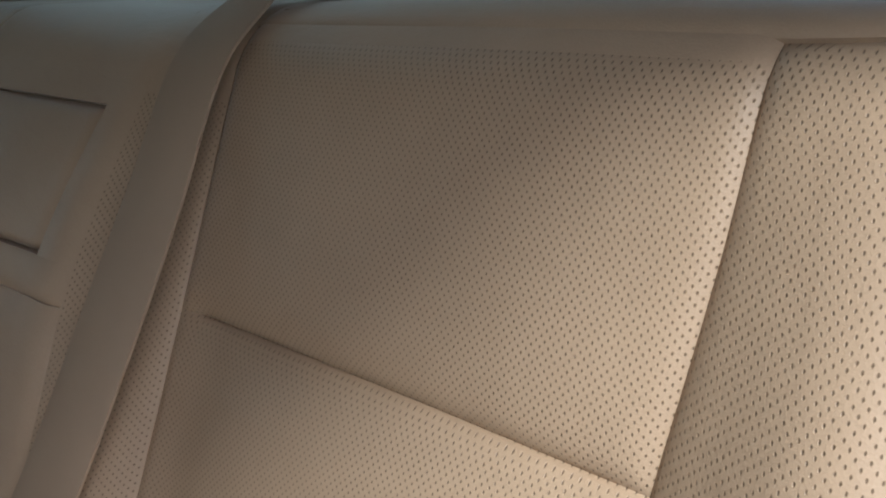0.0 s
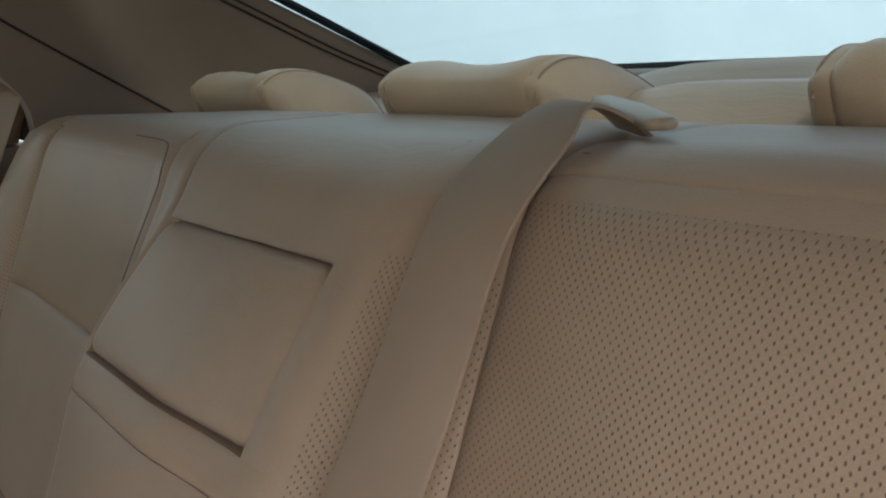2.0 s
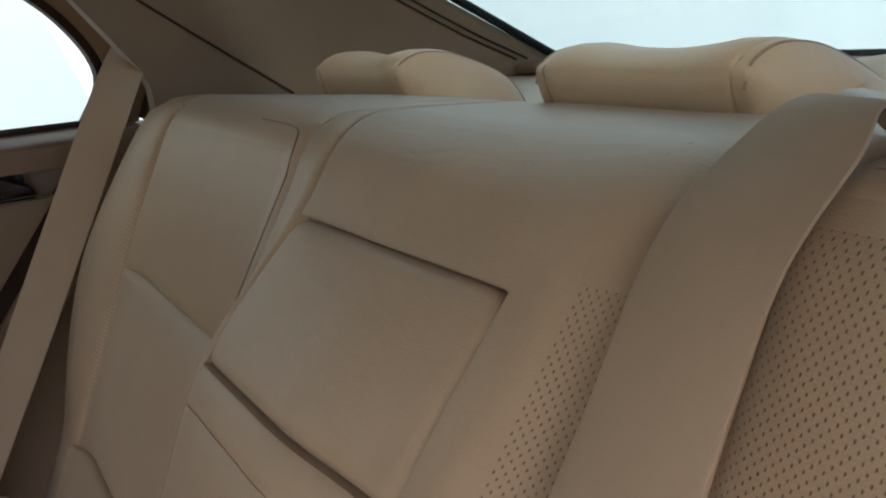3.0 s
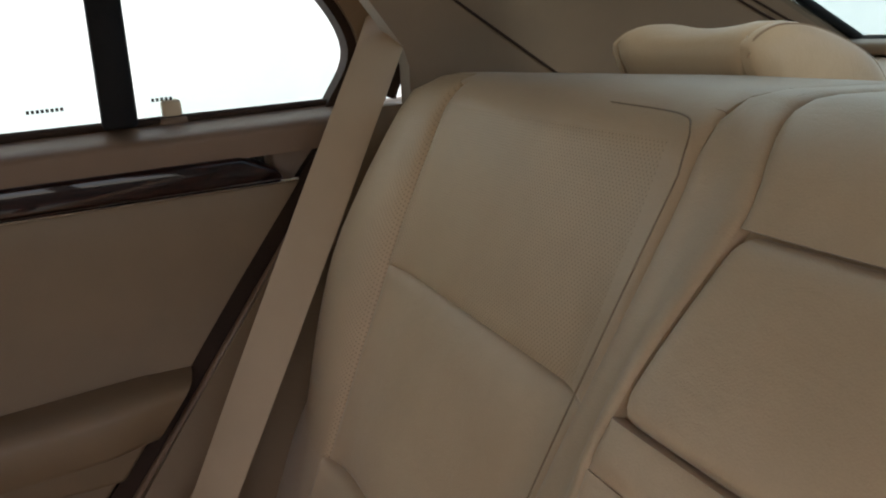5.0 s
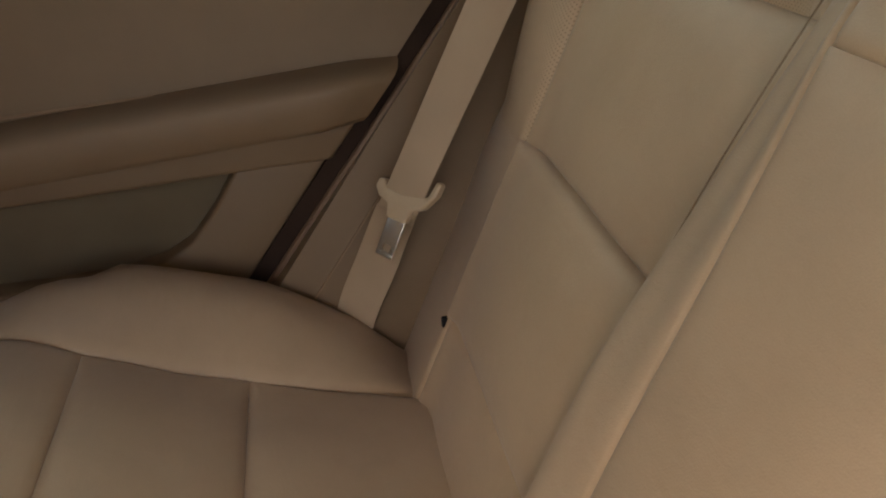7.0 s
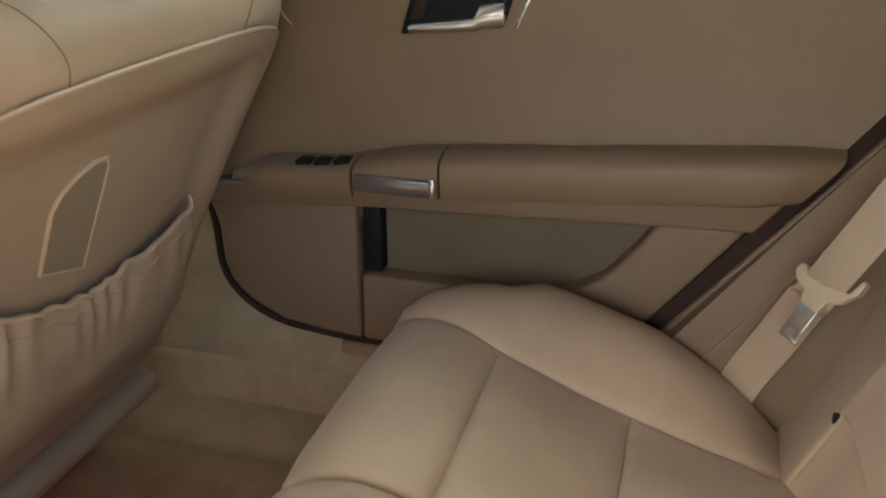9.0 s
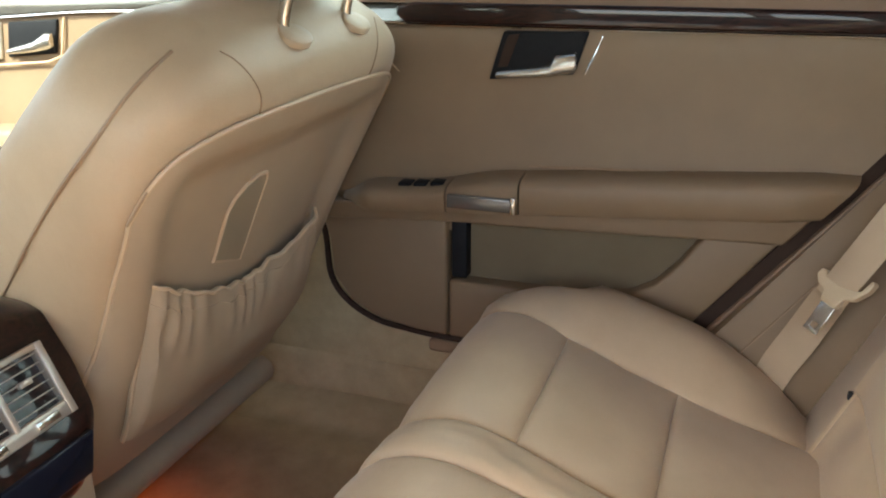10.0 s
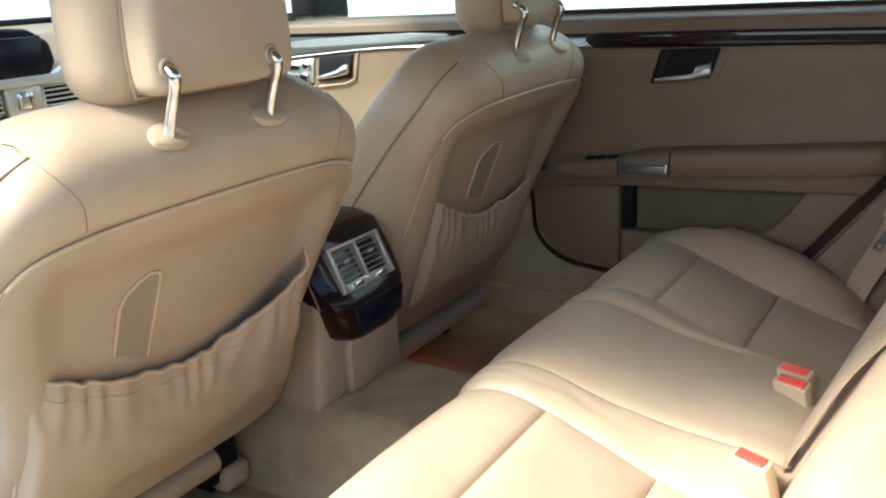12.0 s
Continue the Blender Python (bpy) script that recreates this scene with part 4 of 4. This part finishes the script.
    def edge_x(w):
        """Half the width of the rear shell at the height w."""
        return float(np.interp(w, [k[0] for k in knots], [k[1] for k in knots]))

    def at(dx, w, n):
        return BASE + UP * w + FWD * n + Vector((xc + dx * (1 + flare * smooth((0.26 - w) / 0.2)), dy, dz))

    rings = []
    ws = [0.0, 0.04, *(0.08 + 0.42 * i / 12 for i in range(13)), *(W_TOP - (W_TOP - 0.50) * (1 - i / 16) ** 1.7 for i in range(1, 16)), W_TOP - 0.0006]
    for w in ws:
        a, t, c = half_width(w), half_depth(w), mid_depth(w)
        ring = []
        for k in range(56):
            g = 2 * math.pi * k / 56
            cx, sn = math.cos(g), math.sin(g)
            ex = 2 / 4.6
            dx = a * math.copysign(abs(cx) ** ex, cx)
            nn = c + t * math.copysign(abs(sn) ** ex, sn)
            if sn < 0:
                nn += 0.026 * smooth((edge_x(w) - abs(dx)) / 0.03) * smooth((top_w - w) / 0.03)
            wing = 0.03 * smooth((abs(dx) / 0.27 - 0.6) / 0.3) * smooth((nn - c) / 0.06) * smooth((0.55 - w) / 0.2)
            ring.append(at(dx, w, nn + wing))
        rings.append(ring)
    part("backrest", loft(rings), LEATHER, seat)

    def shell_fn(u, v, h):
        w = 0.012 + (top_w - 0.0125) * v
        dx = (2 * u - 1) * edge_x(w)
        d = min(top_w - w, (edge_x(w) - abs(dx)) * 1.1)
        dent = 0.024 * smooth((d - 0.028) / 0.065) * smooth((w - 0.10) / 0.1)
        knee = -0.012 * math.exp(-(((w - 0.20) / 0.13) ** 2))
        return at(dx, w, rear_n(dx, w) - 0.0025 + dent + knee - h)

    part("rear_shell", sheet(shell_fn, steps(30), steps(30), 0.012), SHELL, seat, "smooth beige shell on the seat's back")
    rim = [(-edge_x(w), w) for w in (0.0, 0.12, 0.25, 0.36, 0.42, *(top_w - q for q in (0.097, 0.057, 0.027, 0.009)))] + [(-0.12, top_w - 0.002), (0.0, top_w)]
    rim = rim + [(-x, w) for x, w in rim[-2::-1]]
    part("piping", tube([at(p.x, p.y, rear_n(p.x, p.y) - 0.0022) for p in spline([(x, w, 0) for x, w in rim], 7)], 0.0028, 7), PIPING, seat, "pale leather piping")
    for sg in (-1, 1):
        part("head_seam", tube([at(sg * p.x, p.y, rear_n(p.x, p.y) - 0.0002) for p in spline([(seam_x, top_w - 0.001, 0), (seam_x + 0.006, 0.565, 0), (seam_x + 0.020, 0.585, 0), (seam_x + 0.034, 0.597, 0), (seam_x + 0.046, 0.602, 0)], 8)], 0.0008, 5), SEAM, seat)
        part("shell_gap", tube(spline([at(sg * (edge_x(w) + 0.004), w, rear_n(edge_x(w), w) - 0.003) for w in (0.44, 0.46, 0.48)], 5), 0.0012, 5), SEAM, seat)
        sd = [at(sg * (half_width(w) + 0.0005), w, n) for w, n in ((0.02, 0.20), (0.12, 0.185), (0.25, 0.150), (0.34, 0.122), (0.44, 0.089), (0.51, 0.069), (0.565, 0.064), (0.595, 0.065))]
        part("side_seam", tube(spline(sd, 8), 0.0022, 6), SEAM, seat)

    def pocket_top(dx):
        end = rim_ends[0] if dx < 0 else rim_ends[1]
        return end - (end - 0.260) * (1 - abs(dx / 0.215) ** 1.6) + 0.0020 * math.sin(dx * 150)

    def pocket_fn(u, v, h):
        dx = pocket[0] + (pocket[1] - pocket[0]) * u + 0.032 * (1 - v) * (1 - u)
        top = pocket_top(dx)
        low = 0.085 + 0.012 * (2 * u - 1) ** 2
        w = low + (top - low) * v
        ends = smooth(min(u, 1 - u) / 0.035)
        fade = smooth((v - 0.55) / 0.4)
        fold = 0.0044 * fade * (0.75 + 0.7 * noise.noise((dx * 9, 0.3, xc))) * math.sin(dx * 165 + 2.5 * math.sin(dx * 37) + 4 * (1 - v) * math.sin(dx * 23)) + 0.0007 * smooth((v - 0.86) / 0.1) * math.sin(dx * 230 + 3 * math.sin(dx * 31))
        fold *= 1 - 0.6 * smooth((v - 0.90) / 0.07)
        fold += 0.0045 * noise.noise((dx * 22 + 3 * v, v * 3.5, xc)) * smooth((v - 0.2) / 0.4)
        bag = 0.006 + 0.014 * math.sin(math.pi * v) + (0.016 if cap else 0.003) * smooth((u - 0.66) / 0.2) * v * v + 0.001 * v
        wide = 0.003 * noise.noise((dx * 14, w * 16, xc))
        d0 = 0.024 * smooth((w - 0.10) / 0.1)
        knee = -0.012 * math.exp(-(((w - 0.20) / 0.13) ** 2))
        return at(dx, w, rear_n(dx, w) - 0.006 + knee + d0 * (0.4 + 0.5 * v * v) - (bag + fold + wide) * ends - 0.002 - h)

    pk = part("pocket", sheet(pocket_fn, steps(90, False), steps(18, False), 0.003), NET, seat, "gathered leather map pocket with a wavy rim")
    part("pocket_hem", tube([pocket_fn(i / 90, 0.994, 0.001) for i in range(1, 90)], 0.0024, 6), PIPING, pk)
    part("hem_stitch", tube([pocket_fn(i / 90, 0.90, 0.0004) for i in range(1, 90)], 0.0007, 5), SHELL, pk)
    for sg in (0.004, 0.996):
        part("pocket_edge", tube([pocket_fn(sg, v / 14, 0.001) for v in range(0, 15)], 0.0022, 6), PIPING, pk)
    p0, p1 = plate
    patch = [(p0 + (p1 - p0) * a, w) for a, w in ((0.02, 0.312), (0.0, 0.385), (0.10, 0.402), (0.35, 0.416), (0.65, 0.424), (0.90, 0.422), (0.97, 0.412), (0.94, 0.288))]

    def on_shell(dx, w, out):
        d = min(top_w - w, (edge_x(w) - abs(dx)) * 1.1)
        return at(dx, w, rear_n(dx, w) - 0.0025 + 0.024 * smooth((d - 0.028) / 0.065) * smooth((w - 0.10) / 0.1) - 0.012 * math.exp(-(((w - 0.20) / 0.13) ** 2)) - out)

    bm = bmesh.new()
    lo = [bm.verts.new(on_shell(dx, w, -0.002)) for dx, w in patch]
    hi = [bm.verts.new(on_shell(dx, w, 0.0022)) for dx, w in patch]
    bm.faces.new(hi)
    bm.faces.new(lo[::-1])
    for i in range(len(patch)):
        j = (i + 1) % len(patch)
        bm.faces.new((lo[i], lo[j], hi[j], hi[i]))
    pl = part("shell_plate", bm, PLATE, seat, "small darker plate in the seat shell")
    part("plate_rim", tube([on_shell(dx, w, 0.0012) for dx, w in patch], 0.0026, 6, True), PIPING, pl)
    # foot of the seat
    part("lower_trim", tube([(xc - 0.24, 0.975 if cap else 0.945, 0.205), (xc + (0.14 if cap else 0.24), 0.975 if cap else 0.945, 0.205)], 0.034, 12, flat=0.8), SHELL, seat)
    part("seat_pan", rbox(xc - 0.25, xc + (0.155 if cap else 0.25), 0.96, 1.45, 0.17, 0.27, 0.02, 3), SHELL, seat)
    part("seat_cushion", rbox(xc - 0.262, xc + 0.262, 0.98, 1.50, 0.265, 0.40, 0.05, 4), LEATHER, seat)
    for sg in (-1, 1):
        part("rail", rbox(xc + sg * 0.19 - 0.015, xc + sg * 0.19 + 0.015, 1.02, 1.45, 0.10, 0.19, 0.006), BLACK, seat)
    if cap:
        # Solid black block stands for the dark opening beside the rail.
        part("rail_gap_block", rbox(xc + 0.160, xc + 0.232, 1.0, 1.12, 0.125, 0.215, 0.008), BLACK, seat)
        part("rail_cover", rbox(xc + 0.180, xc + 0.245, 0.985, 1.035, 0.103, 0.150, 0.014, 3), PLASTIC, seat, "beige plastic cap on the seat rail")
    # head restraint
    hx, hz, hw = head_at
    head = part("head_restraint", rbox(xc + hx - 0.138 + hw, xc + hx + 0.152 - hw, 0.705, 0.805, (0.836 if cap else 0.828) + hz, 1.090 + hz, 0.048, 6), LEATHER, seat, head_label)
    cover = [(xc + hx + sx * (v - hw), z + hz) for sx, v, z in ((-1, 0.100, 0.851), (1, 0.118, 0.851), (1, 0.122, 0.89), (1, 0.116, 1.03), (1, 0.09, 1.06), (-1, 0.072, 1.06), (-1, 0.098, 1.03), (-1, 0.104, 0.89))]
    part("rear_cover", prism(cover, "y", 0.664, 0.73, 0.016, 4), LEATHER, head)
    part("cover_seam", tube([(x, 0.7045, z) for x, z in cover], 0.0024, 6, True), SEAM, head, "dark groove round the rear cover")
    for sg in (-1, 1):
        px = xc + shift + sg * 0.080
        part("post", tube(spline([(px, dy + 0.684, 0.77 + dz), (px - 0.002, 0.681, 0.815 + dz), (px - 0.5 * post_lean, 0.668, 0.845 + hz), (px - post_lean, 0.656, 0.865 + hz), (px - post_lean - 0.001, 0.656, 0.876 + hz), (px - post_lean, 0.674, 0.886 + hz)], 6), 0.0070, 12), CHROME, head, "curved chrome post")
        part("post_socket", tube([(px - post_lean + 0.0095 * math.cos(a), 0.6630, 0.881 + hz + 0.0095 * math.sin(a)) for a in [2 * math.pi * i / 20 for i in range(20)]], 0.0025, 6, True), SHELL, head)
        col = Vector((px, dy + 0.677, 0.808 + dz))
        m = Matrix.Translation(col) @ pose(0, 0, 0, 36, 0, 0)
        ring = [m @ Vector((0.028 * math.cos(a) * k, 0.0185 * math.sin(a) * k, z)) for k, z in ((1.02, -0.006), (1.0, 0.001), (0.92, 0.0025), (0.3, 0.003)) for a in [2 * math.pi * i / 24 for i in range(24)]]
        part("post_collar", loft([ring[i * 24:(i + 1) * 24] for i in range(4)]), LEATHER, head, "oval beige collar round the post")
    return seat


front_seat(0.386, -0.010, "beige leather front passenger seat with map pocket", "beige leather head restraint on two chrome posts", shift=0.036, pocket=(-0.228, 0.180), plate=(-0.088, -0.012), dz=0.008, seam_x=0.140, rim_ends=(0.338, 0.318), head_at=(0.034, 0.018, 0.018), drop=0.012, flare=0.05)
front_seat(-0.406, 0.008, "beige leather driver's seat with map pocket", "beige leather head restraint on two chrome posts", True, shift=0.002, pocket=(-0.256, 0.218), seam_x=0.200, drop=0.022, flare=0.16, post_lean=0.008)

# ---- rear end of the centre console ----
con = thing("centre_console", (0, 1.0, 0.26), "centre console end with wood housing and air vents", "console")
body = [(0.835, 0.255), (0.845, 0.40), (0.90, 0.55), (1.0, 0.56), (1.40, 0.50), (1.40, 0.255)]
part("body", prism(body, "x", -0.098, 0.098, 0.012, 3), SHELL, con)
part("side_skirt", prism([(-0.124, 0.24), (-0.114, 0.30), (-0.104, 0.38), (-0.100, 0.45), (0.0, 0.45), (0.0, 0.24)], "y", 0.838, 1.38, 0.024, 5), SHELL, con)
part("foot_panel", prism([(-0.050, 0.262), (0.098, 0.262), (0.098, 0.37), (-0.034, 0.37), (-0.047, 0.345)], "y", 0.822, 0.84, 0.004), SHELL, con, "plain beige panel under the wood")
hous = [(0.842, 0.358), (0.794, 0.374), (0.788, 0.430), (0.815, 0.472), (0.855, 0.540), (0.872, 0.560), (0.92, 0.568), (1.0, 0.56), (1.0, 0.50), (0.90, 0.42)]
rings = []
for i in range(13):
    q = i / 12
    x = (q - 0.5) * 2
    k = 1 - 0.16 * abs(x) ** 5
    rings.append([(x * 0.113 * (0.72 + 0.28 * smooth((z - 0.36) / 0.14)), 0.90 + (y - 0.90) * k, 0.47 + (z - 0.47) * k) for _, y, z in spline([(0, *p) for p in hous + hous[:1]], 5)[:-1]])
part("wood_housing", loft(rings), WOOD, con, "glossy dark burl wood housing")
VM = Matrix.Translation((0, 0.8345, 0.507)) @ pose(0, 0, 0, 64, 0, 0)


def vbox(name, x0, x1, y0, y1, z0, z1, mat, parent, label="", bev=0.001, tilt=None):
    m = VM if tilt is None else VM @ tilt
    return part(name, rbox(x0, x1, y0, y1, z0, z1, bev, 2, m), mat, parent, label)


vent = part("vent_frame", rbox(-0.071, 0.071, -0.058, -0.042, -0.004, 0.010, 0.002, 2, VM), VENT, con, "satin metal vent frame")
vbox("vent_frame_top", -0.071, 0.071, 0.018, 0.024, -0.004, 0.010, VENT, vent)
for sg in (-1, 1):
    vbox("vent_frame_side", sg * 0.0675 - 0.0045, sg * 0.0675 + 0.0045, -0.058, 0.024, -0.004, 0.0105, VENT, vent)
vbox("vent_post", -0.0035, 0.0035, -0.045, 0.020, -0.004, 0.0115, VENT, vent)
vbox("vent_hollow", -0.068, 0.068, -0.046, 0.020, -0.012, -0.003, BLACK, vent)
for sg in (-1, 1):
    for i in range(6):
        y = -0.0370 + 0.0102 * i
        vbox("slat", sg * 0.034 - 0.028, sg * 0.034 + 0.028, -0.0007, 0.0007, 0.0010, 0.006, VENT, vent, "", 0.0004, Matrix.Translation((0, y, 0.001)) @ pose(0, 0, 0, -8, 0, 0))
    vbox("vent_slider", sg * 0.034 - 0.008, sg * 0.034 + 0.008, -0.010, -0.004, 0.004, 0.010, VENT, vent, "small metal vent slider")
    vbox("vent_button", sg * 0.034 - 0.015, sg * 0.034 + 0.015, -0.0545, -0.0465, 0.008, 0.0125, CHROME, vent, "small chrome button under the vent")
part("display", prism([(-0.058, 0.390), (0.064, 0.390), (0.074, 0.437), (-0.068, 0.437)], "y", 0.7850, 0.800, 0.003), SCREEN, con, "dark glossy panel under the vents")
part("side_trim", tube(spline([(-0.1125, 0.825, 0.44), (-0.1145, 0.84, 0.48), (-0.1125, 0.855, 0.52)], 5), 0.0025, 6), CHROME, con)
part("top_lid", rbox(-0.085, 0.05, 0.90, 1.25, 0.556, 0.582, 0.012, 3), SILVER, con, "pale satin lid on the console")

lamp = thing("footwell_lamp", (0.27, 0.965, 0.15), "small orange footwell lamp under the front seat", "lamp")
part("lens", rbox(0.19, 0.27, 0.948, 0.962, 0.158, 0.170, 0.003), glow_m, lamp, "glowing orange lens")
lamp_data = bpy.data.lights.new("footwell_light", "AREA")
lamp_data.size, lamp_data.energy, lamp_data.color = 0.05, 0.024, (1.0, 0.22, 0.07)
lamp_ob = new("footwell_light", lamp_data)
lamp_ob.matrix_world = look((0.25, 0.985, 0.155), (0.27, 0.93, 0.09))

# ---- right front door ----
fdoor = thing("front_door", (0.79, 1.45, 0.26), "closed front door with beige panel and chrome switches", "car door")
FX = 0.757


def fskin(name, z0, z1, y0, y1, mat, x_of, label=""):
    def fn(u, v, h):
        y, z = y0 + (y1 - y0) * u, z0 + (z1 - z0) * v
        return Vector((x_of(y, z) - h, y, z))

    return part(name, sheet(fn, steps(18), steps(10), 0.04), mat, fdoor, label)


fskin("upper_panel", 0.545, 0.797, 1.005, 1.98, TRIM, lambda y, z: FX - 0.012 * smooth((0.70 - z) / 0.14))
fskin("lower_panel", 0.27, 0.542, 1.005, 1.98, TRIM, lambda y, z: FX + 0.004)
fskin("window_ledge", 0.835, 0.872, 1.005, 1.98, TRIM, lambda y, z: FX - 0.004 + 0.04 * smooth((z - 0.85) / 0.02) ** 2, "beige ledge under the window")
fs_pts = [(1.062, 0.803), (1.068, 0.818), (1.085, 0.829), (1.2, 0.832), (1.5, 0.822), (1.95, 0.790), (1.95, 0.746), (1.5, 0.782), (1.3, 0.796), (1.2, 0.800)]
# The strip's grey paints the window light mirrored in it.
part("grey_strip", prism(fs_pts, "x", FX - 0.010, FX + 0.02, 0.004, 3), REFLECT_GREY, fdoor, "glossy strip with mirrored daylight put into its grey")
part("chrome_line", tube(spline([(FX - 0.006, 1.06, 0.799), (FX - 0.006, 1.3, 0.793), (FX - 0.006, 1.5, 0.779), (FX - 0.006, 1.95, 0.742)], 6), 0.0028, 6), CHROME, fdoor)
fb = part("handle_recess", prism([(1.388, 0.778), (1.505, 0.770), (1.518, 0.704), (1.402, 0.716)], "x", FX - 0.006, FX + 0.02, 0.003), BLACK, fdoor)
part("handle_lever", loft([[(FX - 0.022 + dx, y, z) for dx, z in ((0.012, zc - hh), (0.005, zc - 0.9 * hh), (0.001, zc - 0.45 * hh), (0.0, zc + 0.1 * hh), (0.003, zc + 0.7 * hh), (0.007, zc + 0.95 * hh), (0.013, zc + hh))] for y, zc, hh in ((1.505, 0.716, 0.005), (1.47, 0.722, 0.008), (1.44, 0.728, 0.010), (1.415, 0.738, 0.015), (1.40, 0.741, 0.012))]), BRUSHED, fb, "curved chrome door handle lever")
sw = part("switch_plate", prism([(1.525, 0.768), (1.73, 0.748), (1.74, 0.682), (1.535, 0.700)], "x", FX - 0.006, FX + 0.02, 0.003), SILVER, fdoor, "satin plate with seat switches")
for yy, zz, ly, lz in ((1.550, 0.748, 0.012, 0.009), (1.595, 0.746, 0.026, 0.008), (1.655, 0.741, 0.026, 0.008), (1.705, 0.736, 0.014, 0.006), (1.56, 0.716, 0.016, 0.012), (1.61, 0.711, 0.024, 0.010), (1.665, 0.706, 0.022, 0.009)):
    part("seat_switch", rbox(FX - 0.016, FX, yy - ly, yy + ly, zz - lz, zz + lz, 0.003), CHROME if zz > 0.72 or yy < 1.6 else BLACK, sw)
part("handle_surround", tube([(FX - 0.004, 1.372, 0.782), (FX - 0.006, 1.388, 0.712), (FX - 0.008, 1.42, 0.700), (FX - 0.008, 1.69, 0.676)], 0.0022, 6), PIPING, fdoor)
part("armrest", loft([[(FX + 0.01, y, zt), (0.70, y, zt), (0.688, y, zt - 0.012), (0.687, y, zb + 0.008), (0.70, y, zb), (FX + 0.01, y, zb)] for y, zt, zb in ((1.10, 0.59, 0.545), (1.35, 0.588, 0.535), (1.60, 0.572, 0.515), (1.80, 0.55, 0.505))]), TRIM, fdoor)
part("armrest_chrome", rbox(0.681, 0.695, 1.36, 1.53, 0.532, 0.548, 0.003), CHROME, fdoor, "chrome strip under the armrest")
# Black block on the panel paints the shade of the open pocket.
part("pocket_shade", rbox(FX - 0.006, FX + 0.01, 1.36, 1.56, 0.40, 0.485, 0.004), BLACK, fdoor, "black block for the shade in the open door pocket")
part("door_core", rbox(FX + 0.045, 0.82, 1.0, 1.98, 0.2, 0.86, 0.01), PAINT, fdoor)
part("edge_seal", rbox(FX - 0.002, FX + 0.03, 0.991, 1.003, 0.27, 0.87, 0.002), RUBBER, fdoor)
part("lock_pin", rbox(0.775, 0.79, 1.052, 1.068, 0.868, 0.892, 0.003), PLASTIC, fdoor, "beige door lock pin")
ldoor = thing("left_front_door", (-0.79, 1.45, 0.26), "closed left front door with beige panel", "car door")
part("panel", sheet(lambda u, v, h: Vector((-0.757 + h, 1.005 + 0.975 * u, 0.27 + 0.595 * v)), steps(8), steps(8), 0.05), TRIM, ldoor)
mirror = thing("door_mirror", (0.98, 1.62, 0.9), "black outside mirror by the front door", "mirror")
part("housing", rbox(0.86, 1.04, 1.60, 1.70, 0.845, 0.955, 0.03, 4), BLACK, mirror)
part("mirror_arm", rbox(0.79, 0.90, 1.61, 1.66, 0.86, 0.89, 0.008), BLACK, mirror)

# ---- dashboard ----
dash = thing("dashboard", (0, 1.85, 0.5), "dark-topped dashboard with satin centre vents and screen", "dashboard")
part("lower_body", prism([(1.78, 0.30), (1.74, 0.62), (1.78, 0.80), (1.95, 0.86), (2.12, 0.88), (2.12, 0.30)], "x", -0.72, 0.72, 0.015), TRIM, dash)
part("top_pad", prism([(1.76, 0.79), (1.79, 0.825), (1.95, 0.885), (2.14, 0.905), (2.14, 0.86), (1.95, 0.84)], "x", -0.72, 0.72, 0.01), TRIM, dash)
part("wood_band", prism([(1.735, 0.645), (1.708, 0.69), (1.715, 0.722), (1.76, 0.722), (1.76, 0.645)], "x", -0.70, 0.70, 0.006), WOOD, dash, "glossy dark wood band")
pod = part("screen_hood", prism([(-0.28, 0.795), (0.06, 0.795), (0.085, 0.83), (0.075, 0.875), (0.03, 0.905), (-0.10, 0.915), (-0.28, 0.915)], "y", 1.70, 1.86, 0.012, 3), BLACK, dash, "black hood over the screen")
part("screen", rbox(-0.25, 0.05, 1.693, 1.70, 0.805, 0.89, 0.004), SCREEN, pod, "dark screen")
part("pod_trim", prism([(-0.28, 0.786), (0.10, 0.786), (0.122, 0.80), (0.105, 0.822), (0.07, 0.806), (-0.28, 0.806)], "y", 1.69, 1.72, 0.004), SILVER, pod, "satin trim under the screen")
for x0, x1 in ((-0.20, -0.055), (0.035, 0.165)):
    vf = part("centre_vent", rbox(x0, x1, 1.705, 1.74, 0.725, 0.784, 0.012, 3), SILVER, dash, "satin centre air vent")
    part("vent_hollow", rbox(x0 + 0.007, x1 - 0.007, 1.7035, 1.712, 0.732, 0.778, 0.005, 2), BLACK, vf)
    for i in range(4):
        part("slat", rbox(x0 + 0.007, x1 - 0.007, 1.698, 1.71, 0.7355 + 0.011 * i, 0.7395 + 0.011 * i, 0.001, 1), SILVER, vf)
part("clock_plate", rbox(-0.053, 0.033, 1.70, 1.74, 0.725, 0.786, 0.004), SILVER, dash, "satin plate with a square clock")
part("clock", rbox(-0.028, 0.010, 1.694, 1.702, 0.736, 0.775, 0.004), CHROME, dash)
part("centre_stack", prism([(1.735, 0.40), (1.715, 0.65), (1.76, 0.65), (1.78, 0.40)], "x", -0.16, 0.16, 0.008), WOOD, dash)
structure("front_bulkhead", rbox(-0.72, 0.72, 2.13, 2.18, 0.1, 0.92, 0.01), BLACK, "dark bulkhead ahead of the dashboard", "body panel")
